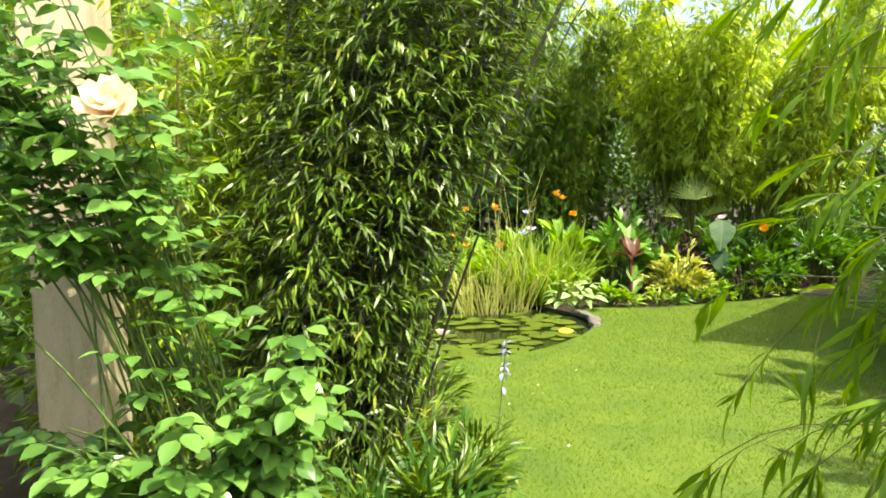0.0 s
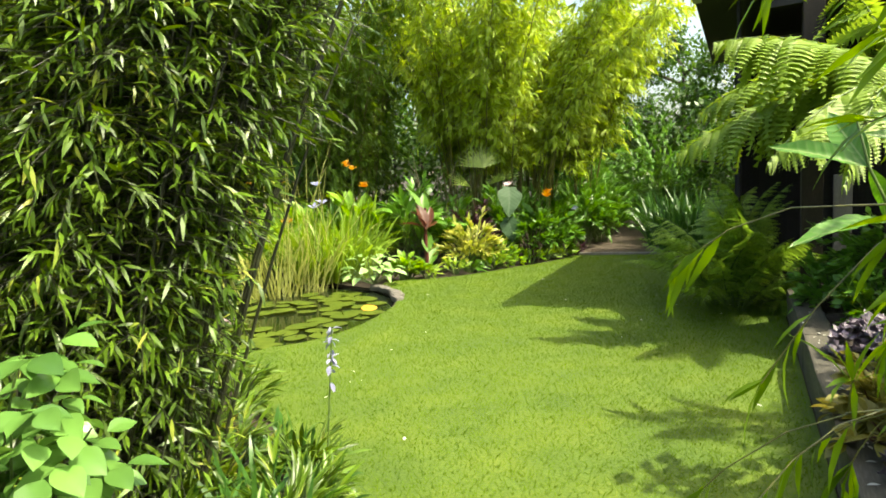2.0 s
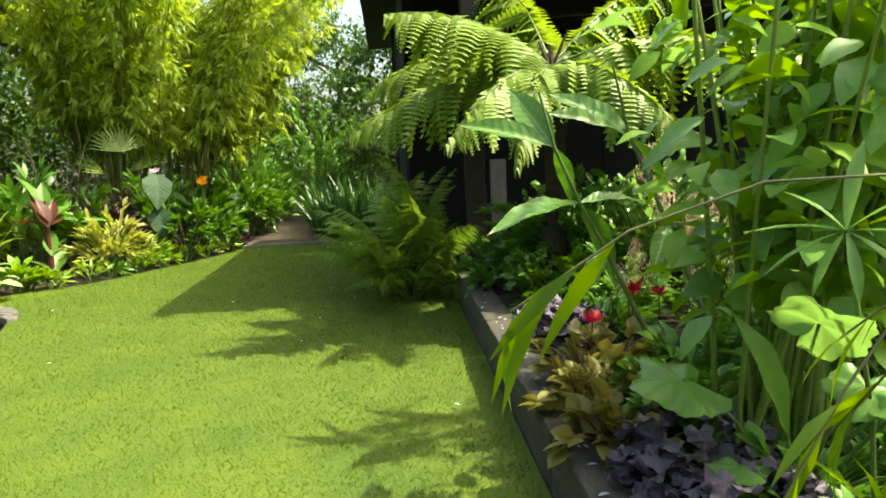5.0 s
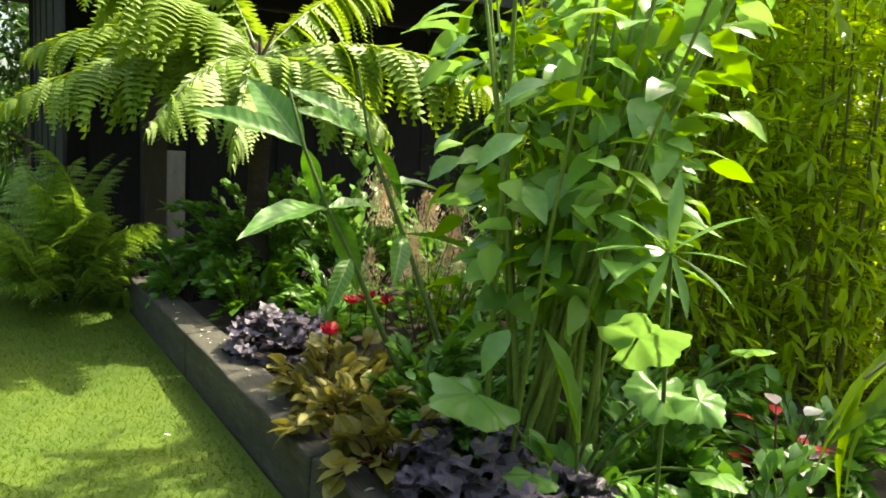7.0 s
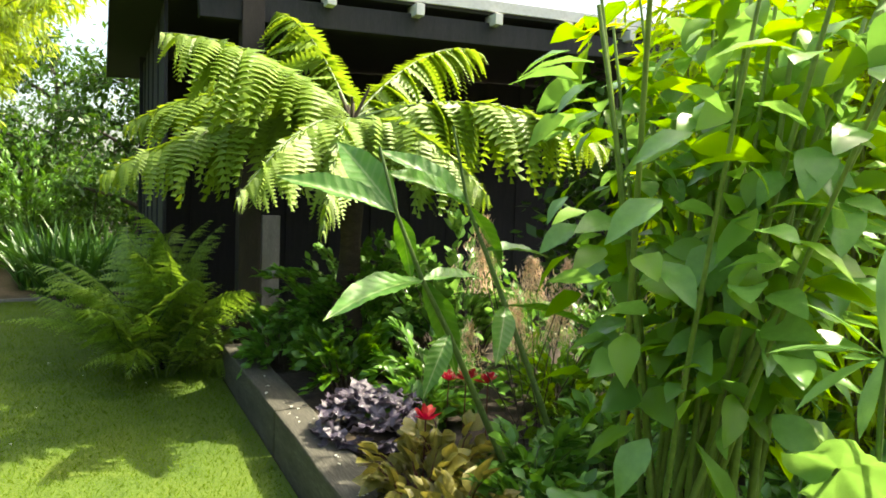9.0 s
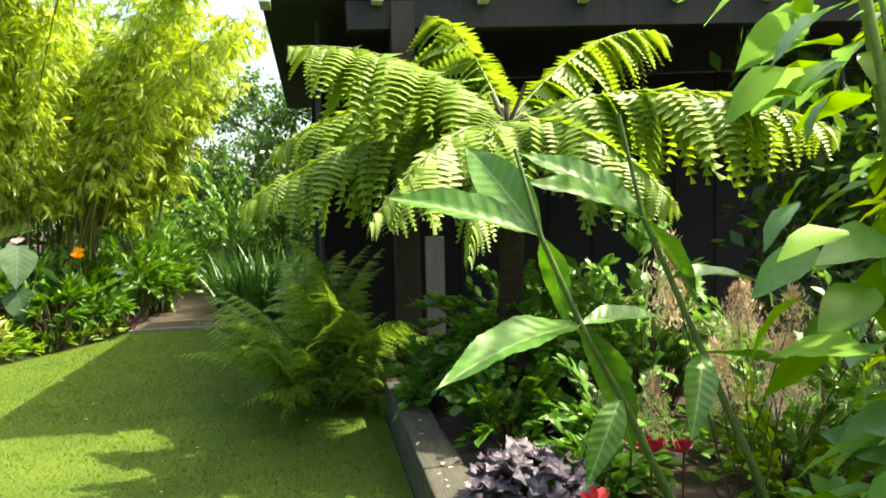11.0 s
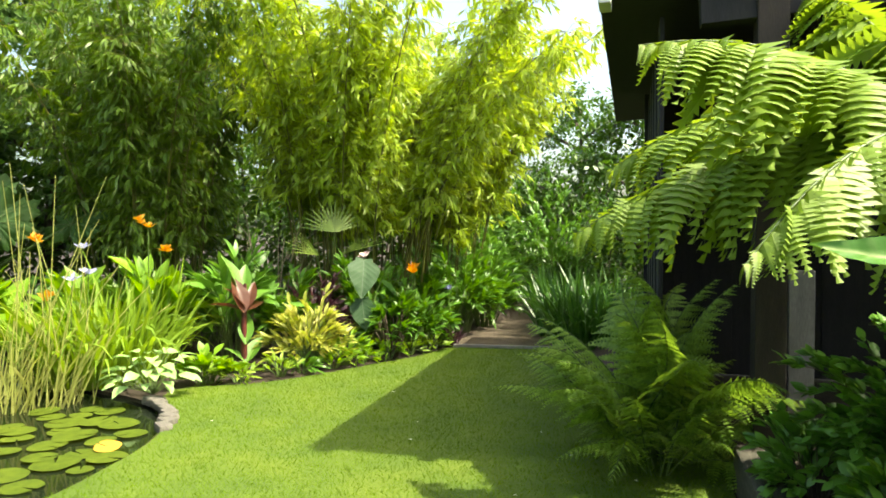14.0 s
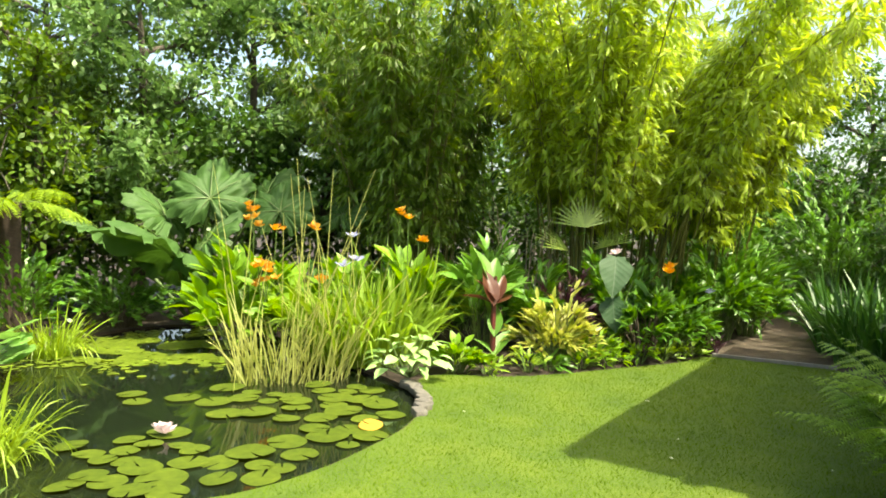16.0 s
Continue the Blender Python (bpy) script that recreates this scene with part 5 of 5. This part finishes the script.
shrub("leafy_shrub", (3.6, 10.85, 0), "tall dark green perennial with long drooping leaves behind the canna", "perennial", (0.6, 0.45, 1.65), 34, 420, LANCE, 0.3, L_DARKSHRUB, STEM_GREEN, 0.3)
shrub("leafy_shrub", (4.2, 10.75, 0), "mid-green leafy perennial behind the yellow shrub", "perennial", (0.5, 0.4, 1.2), 40, 600, LANCE, 0.2, L_MIDSHRUB, STEM_GREEN, 0.4)
straps("dark_tuft", (6.28, 10.35, 0), "small dark tuft at the path's corner", "grass tuft", (0.14, 0.12), 70, 0.4, 0.02, 0.6, L_DARKPURPLE, 1.0)
for fx, fy, fz, m_ in ((5.62, 10.07, 1.05, P_ORANGE), (5.55, 10.0, 1.0, P_ORANGE), (5.05, 10.3, 1.2, P_PINK), (6.2, 10.2, 0.75, P_LILAC)):
    f = thing("day_lily", (fx, fy, 0), "bright flower head above the green perennials", "flower", "bed flowers")
    part("stem", tube(Buf(), [(0, 0, 0), (0.01, 0, fz * 0.5), (0, 0, fz)], 0.006, 5), STEM_GREEN, f)
    flower(f, (0, 0, fz), m_, 0.1 if m_ is P_ORANGE else 0.08, 6, 0.3, 2)

# orange-flowered leafy plants beyond the pond
for gx, gy, gz, count in ((0.75, 11.5, 1.5, 3), (1.35, 11.1, 0.95, 3), (2.7, 10.9, 1.55, 2), (2.0, 11.3, 1.3, 1), (0.7, 11.2, 0.95, 2)):
    g = shrub("orange_flowered_canna", (gx, gy, -0.01), "leafy light green canna with orange flower heads", "canna", (0.6, 0.45, gz * 0.92), 24, 170, blade(0.42, 8, 4, 0.42, 0.25, 0.3), 0.36, L_LIME, STEM_GREEN, 0.6, group="orange cannas")
    for k in range(count):
        p = (rng.normal(0, 0.28), rng.normal(-0.15, 0.12), gz + rng.normal(0, 0.14))
        part("flower_stem", tube(Buf(), [(p[0] * 0.5, p[1] * 0.5, 0), (p[0] * 0.9, p[1] * 0.9, p[2] * 0.6), p], 0.006, 5), STEM_GREEN, g)
        for _ in range(3):
            flower(g, np.array(p) + rng.normal(0, 0.05, 3), P_ORANGE, rng.uniform(0.06, 0.1), 5, 0.4, 2)

# gunnera
gun = thing("gunnera", (-0.6, 13.0, 0), "gunnera with huge rough lobed leaves behind the pond", "gunnera")


def gun_radius(a):
    a = (a + math.pi) % (2 * math.pi) - math.pi
    lobe = 0.66 + 0.34 * abs(math.cos(3.5 * a)) ** 0.8
    tooth = 0.13 * abs(((a * 6.5 + 0.7) % 2) - 1) + 0.06 * abs(((a * 14) % 2) - 1) + 0.05 * math.sin(2.3 * a + 1)
    return (0.36 + 0.5 * math.cos(a * 0.5)) * lobe + tooth - 0.5 * max(0, math.cos(a - math.pi)) ** 14 * 0.6


GUN = as_mesh("gunnera_leaf", polar(gun_radius, 8, 168, lambda a, s: 0.22 * s - 0.36 * s * s + 0.05 * abs(math.cos(3.5 * a)) * s - 0.04 * abs(math.cos(7 * a + 0.8)) * s * s
                                      + 0.16 * noise.noise((math.cos(a) * s * 4, math.sin(a) * s * 5, 2)) * s))
VEIN = Buf()
for k in range(-3, 4):
    a = k * 2 * math.pi / 7
    u = np.linspace(0, 0.82, 6)
    tube(VEIN, [(gun_radius(a) * q * math.sin(a), gun_radius(a) * q * math.cos(a), 0.32 * q - 0.36 * q * q + 0.012) for q in u], 0.014 * (1.1 - u), 5)
VEIN = VEIN.mesh("gunnera_vein")
for at, way, size, roll in (((0.17, 12.8, 1.78), (0.0, 0.55, 0.8), 0.8, 0.0), ((-0.22, 12.2, 1.0), (-0.95, 0.25, 0.42), 1.0, -0.55), ((1.12, 12.7, 1.62), (0.1, 0.6, 0.75), 0.66, 0.0), ((-0.45, 13.0, 1.5), (-0.6, 0.4, 0.7), 0.7, -0.2),
                            ((0.2, 12.4, 1.2), (0.35, 0.3, 0.5), 0.6, 0.2), ((-1.3, 13.2, 1.2), (-0.8, 0.3, 0.5), 0.75, -0.4), ((0.9, 13.5, 1.9), (0.4, 0.5, 0.7), 0.6, 0.1), ((2.0, 13.0, 1.6), (0.4, 0.5, 0.7), 0.55, 0.0)):
    ob = big_leaf(gun, GUN, L_GUNNERA, np.array(at) - (-0.6, 13.0, 0), way, size, roll, (0.5, 0.1, 0), STEM_GREEN, 0.026, 0.12)
    part("vein", VEIN, STEM_GREEN, ob)

# left bank
yf = thing("golden_fern", (-1.85, 11.5, 0), "fern with bright yellow-green fronds at the pond's far bank", "fern")
part("trunk", tube(Buf(), [(0, 0, 0), (0, 0, 0.8), (0, 0, 1.65)], 0.12, 9), TRUNK, yf)
YF = [frond_mesh("golden_frond", 1.05, 22, 0.28, 0.4, 8, 0.4)]
put_fronds(yf, (0, 0, 1.65), YF, 9, L_SEDGE, STEM_GREEN, None, (5, 30), (0.8, 1.05))
straps("sedge", (-1.25, 11.0, -0.05), "mound of arching golden sedge on the bank", "sedge", (0.2, 0.2), 300, 0.75, 0.012, 0.9, L_SEDGE, 0.9, "golden sedges")
straps("sedge", (-0.5, 7.5, -0.1), "mound of arching golden sedge at the water's edge", "sedge", (0.18, 0.2), 320, 0.85, 0.011, 0.85, L_SEDGE, 0.9, "golden sedges")
marsh = thing("marsh_plant", (-1.45, 9.6, -0.05), "marsh plant with large rounded leaves at the water's edge", "marsh plant")
ML = as_mesh("marsh_leaf", polar(lambda a: 0.5 + 0.04 * math.cos(7 * a) - 0.2 * max(0, math.cos(a - math.pi)) ** 8, 4, 40, lambda a, s: 0.1 * s - 0.12 * s * s + 0.02 * math.cos(7 * a) * s))
for k in range(16):
    a = rng.uniform(0, 2 * math.pi)
    big_leaf(marsh, ML, L_BLUEGREEN, (0.4 * math.cos(a), 0.4 * math.sin(a), rng.uniform(0.2, 0.6)), (math.cos(a), math.sin(a), 0.35), rng.uniform(0.25, 0.45), rng.normal(0, 0.3), (0, 0, 0), STEM_GREEN, 0.007, 0.05)
for bx, by, s, h in ((-2.2, 10.2, 0.8, 0.95), (-2.4, 12.6, 1.0, 1.3), (-1.0, 12.9, 0.8, 0.9), (0.4, 12.7, 0.9, 1.0), (-2.2, 8.2, 0.8, 0.8), (-1.6, 6.6, 0.7, 0.6)):
    shrub("bank_shrub", (bx, by, -0.02), "dark green leafy shrub on the pond's bank", "shrub", (s, s, h), 60, 1100, OVAL_FAR, 0.13, L_DARKSHRUB, STEM_BROWN, 0.3, group="bank shrubs")
wf = shrub("white_flowered_shrub", (-1.7, 11.35, -0.02), "green shrub sprinkled with tiny white flowers", "shrub", (0.6, 0.5, 1.4), 46, 900, OVAL_FAR, 0.1, L_MIDSHRUB, STEM_BROWN, 0.3)

# palms and twigs under the bamboo
palm = thing("fan_palm", (4.9, 11.0, 0), "young fan palm with pale stiff fan leaves", "palm")
FANL = blade(0.055, 4, 1, 0.4, 0.12, 0.0)
for at, way in (((0.0, -0.1, 1.5), (0.03, 0.4, 0.9)), ((0.3, 0.0, 1.25), (0.55, 0.5, 0.5)), ((-0.2, 0.0, 1.2), (-0.45, 0.5, 0.7))):
    k = 17
    a = np.linspace(-1.25, 1.25, k)
    fan = Buf().add(*FANL, mats(np.zeros((k, 3)), np.stack([np.sin(a), np.cos(a), 0.12 * np.cos(a * 2)], 1), np.full(k, 0.5) * rng.uniform(0.85, 1.05, k)))
    big_leaf(palm, fan.mesh("fan"), L_PALM, at, way, 1.0, rng.uniform(-0.3, 0.3), (0, 0.1, 0), STEM_GREEN, 0.008, 0.08, "fan")
shrub("bare_twigs", (4.25, 11.4, 0), "bare pale twiggy stems under the bamboo", "dead shrub", (1.0, 0.6, 2.1), 26, 130, LANCE, 0.14, L_OLIVEBAM, STEM_PALE, 0.3, low=0.7, thick=0.011)

bamboo((5.9, 12.3, 0), "large golden bamboo clump with a broad cascading yellow-green crown", 68, 5.6, 1.15, 2.2, (0.1, -0.8), 0.28, L_GOLDBAM, CULM_GOLD, 0.2, 20, BAM_FAR, 9, 0.02, hang=0.4,
       keep=lambda p: p[2] > 1.75 + 0.3 * math.sin(p[0] * 3) and p[0] > 2.9)
bamboo((7.6, 12.9, 0), "golden bamboo clump beside the path with drooping yellow-green leaves", 44, 4.9, 0.8, 1.3, (0.2, -0.6), 0.25, L_GOLDBAM, CULM_GOLD, 0.21, 15, BAM_FAR, 8, 0.016, hang=0.4,
       keep=lambda p: p[2] > 1.6 + 0.3 * math.sin(p[0] * 4))
bamboo((3.0, 13.2, 0), "large olive-green bamboo clump behind the pond", 56, 5.6, 0.7, 1.7, (0.0, -0.3), 0.2, L_OLIVEBAM, CULM_GOLD, 0.18, 18, BAM_FAR, 8, 0.018, hang=0.5, keep=lambda p: p[2] > 1.25)

for bx, by, sx, sz, m_ in ((7.0, 11.2, 0.75, 1.3, L_MIDSHRUB), (7.7, 11.6, 0.7, 1.2, L_MIDSHRUB), (7.6, 12.3, 0.9, 1.6, L_DARKSHRUB), (8.6, 13.2, 1.1, 1.8, L_DARKSHRUB), (9.8, 14.0, 1.3, 2.0, L_DARKSHRUB), (11.2, 13.6, 1.2, 1.9, L_DARKSHRUB), (10.6, 13.4, 1.2, 3.4, L_DARKSHRUB), (9.4, 14.6, 1.3, 3.3, L_DARKSHRUB), (12.0, 12.0, 1.2, 3.0, L_DARKSHRUB), (6.4, 11.3, 0.6, 1.2, L_MIDSHRUB)):
    shrub("path_shrub", (bx, by, 0), "lush green lance-leaved shrub beside the bark path", "shrub", (sx, sx, sz), 70, 1300, LANCE, 0.2, m_, STEM_GREEN, 0.35, group="path shrubs")
for bx, by in ((8.2, 10.2), (8.8, 10.9), (9.6, 11.8), (7.8, 9.4), (10.3, 12.8), (8.6, 9.6)):
    straps("dark_strap_clump", (bx, by, 0), "dark green arching strap-leaved clump beside the path", "strap plant", (0.4, 0.4), 190, 1.25, 0.035, 0.5, L_DARKSTRAP, 0.7, "strap clumps")
for bx, by in ((1.6, 12.3), (2.8, 11.9), (3.7, 12.3), (4.6, 12.7), (6.6, 12.8), (2.2, 11.7)):
    shrub("underplanting", (bx, by, 0), "dark green undergrowth beneath the bamboo", "shrub", (0.8, 0.5, 1.15), 40, 560, LANCE, 0.22, L_DARKSHRUB, STEM_GREEN, 0.35, group="undergrowth")


def tree(place, label, height, spread, low, leaves, mat, leaf_len, limbs=13, name="tree"):
    root = thing(name, place, label, "tree", "background trees")
    wood, fol = Buf(), Buf()
    t = np.linspace(0, 1, 9)
    main = np.stack([0.15 * np.sin(t * 3), 0.12 * np.cos(t * 2.5) - 0.12, t * height * 0.92], 1)
    tube(wood, main, 0.13 * (1.1 - t), 8)
    pos = []
    for k in range(limbs):
        s = low + (1 - low) * k / limbs
        i = min(int(s * 8), 7)
        p = main[i] + (main[i + 1] - main[i]) * (s * 8 - i)
        a = k * 2.4 + rng.uniform(-0.4, 0.4)
        r = spread * (1.1 - 0.65 * (s - low) / (1 - low)) * rng.uniform(0.6, 1.1)
        limb = arch(p, (math.cos(a), math.sin(a), 0.5), r, 0.15, 7)
        tube(wood, limb, 0.05 * (1.1 - t[:7]), 5)
        for j in range(9):
            q = limb[rng.integers(2, 7)]
            d = unit(rng.normal(0, 1, 3) + (math.cos(a) * 0.5, math.sin(a) * 0.5, 0.2))
            br = arch(q, d, rng.uniform(0.3, 0.9), 0.25, 5)
            tube(wood, br, 0.012 * (1.05 - t[:5]), 3)
            n = max(4, leaves // (limbs * 9))
            u = rng.integers(1, 5, n)
            pos.append(br[u] + rng.normal(0, 0.14, (n, 3)))
    pos = np.concatenate(pos)
    n = len(pos)
    fol.add(*OVAL_FAR, mats(pos, rng.normal(0, 1, (n, 3)) - UP * 0.3, leaf_len * rng.uniform(0.6, 1.2, n), rng.normal(0, 0.6, n)))
    part("trunk", wood, BARK, root)
    part("crown", fol, mat, root)


for px, py, h, sp, n, m_ in ((0.3, 16.6, 7.5, 2.5, 13000, L_TREE), (-3.0, 15.8, 7.0, 2.5, 13000, L_TREE), (3.5, 18.0, 8.0, 2.6, 11000, L_TREE), (-5.5, 12.5, 6.5, 2.5, 11000, L_TREE), (-1.3, 14.9, 6.5, 2.2, 10000, L_TREE), (1.7, 15.4, 6.5, 2.2, 10000, L_TREE), (-4.6, 10.4, 5.5, 1.9, 8000, L_TREE), (11.0, 11.2, 4.6, 1.8, 6000, L_HEDGE), (-2.6, 14.2, 4.6, 1.6, 4500, L_OLIVEBAM),
                           (9.5, 17.0, 5.0, 2.2, 6000, L_HEDGE), (13.0, 15.5, 5.0, 2.2, 5000, L_HEDGE), (-4.5, 8.5, 6.0, 2.0, 5000, L_TREE), (7.0, 19.5, 7.0, 2.2, 4000, L_TREE)):
    tree((px, py, 0), "leafy garden tree with an airy crown behind the planting", h, sp, 0.2, int(n * 1.35), m_, 0.135)


def hedge(x0, y0, x1, y1, height, thick, n, mat, label):
    root = thing("hedge", ((x0 + x1) / 2, (y0 + y1) / 2, 0), label, "hedge")
    ln = math.hypot(x1 - x0, y1 - y0)
    d = np.array((x1 - x0, y1 - y0)) / ln
    a, b = rng.uniform(-0.5, 0.5, n) * ln, rng.normal(0, thick * 0.35, n)
    z = rng.uniform(0.0, 1, n) ** 0.8 * height * (0.9 + 0.12 * np.sin(a * 1.3) + 0.08 * np.sin(a * 3.7))
    p = np.stack([a * d[0] - b * d[1], a * d[1] + b * d[0], z], 1)
    part("foliage", Buf().add(*OVAL_FAR, mats(p, rng.normal(0, 1, (n, 3)), rng.uniform(0.1, 0.22, n), rng.normal(0, 0.6, n))), mat, root)
    stems = Buf()
    for k in range(int(ln * 1.5)):
        q = (rng.uniform(-0.5, 0.5) * ln)
        tube(stems, [(q * d[0], q * d[1], 0), (q * d[0] + 0.05, q * d[1], height * 0.5), (q * d[0], q * d[1] + 0.06, height * 0.9)], 0.025, 5)
    part("branching", stems, BARK, root)


hedge(-6.5, 14.5, 13.0, 16.5, 3.3, 1.8, 34000, L_HEDGE, "dense dark green boundary hedge behind the garden")
hedge(-3.4, 4.0, -5.5, 14.5, 2.6, 1.4, 12000, L_HEDGE, "dense dark green boundary hedge along the side")
hedge(8.5, 3.2, 7.0, -3.0, 3.0, 1.6, 9000, L_HEDGE, "dense green hedge behind the raised bed")
hedge(13.0, 16.5, 12.5, 8.0, 2.6, 1.4, 9000, L_HEDGE, "dense dark green hedge at the path's end")
hedge(-3.4, 4.0, -2.6, -3.0, 2.4, 1.2, 6000, L_HEDGE, "green hedge behind the rose")
hedge(-2.6, -3.0, 6.0, -3.2, 2.4, 1.2, 6000, L_HEDGE, "green hedge closing the garden behind")
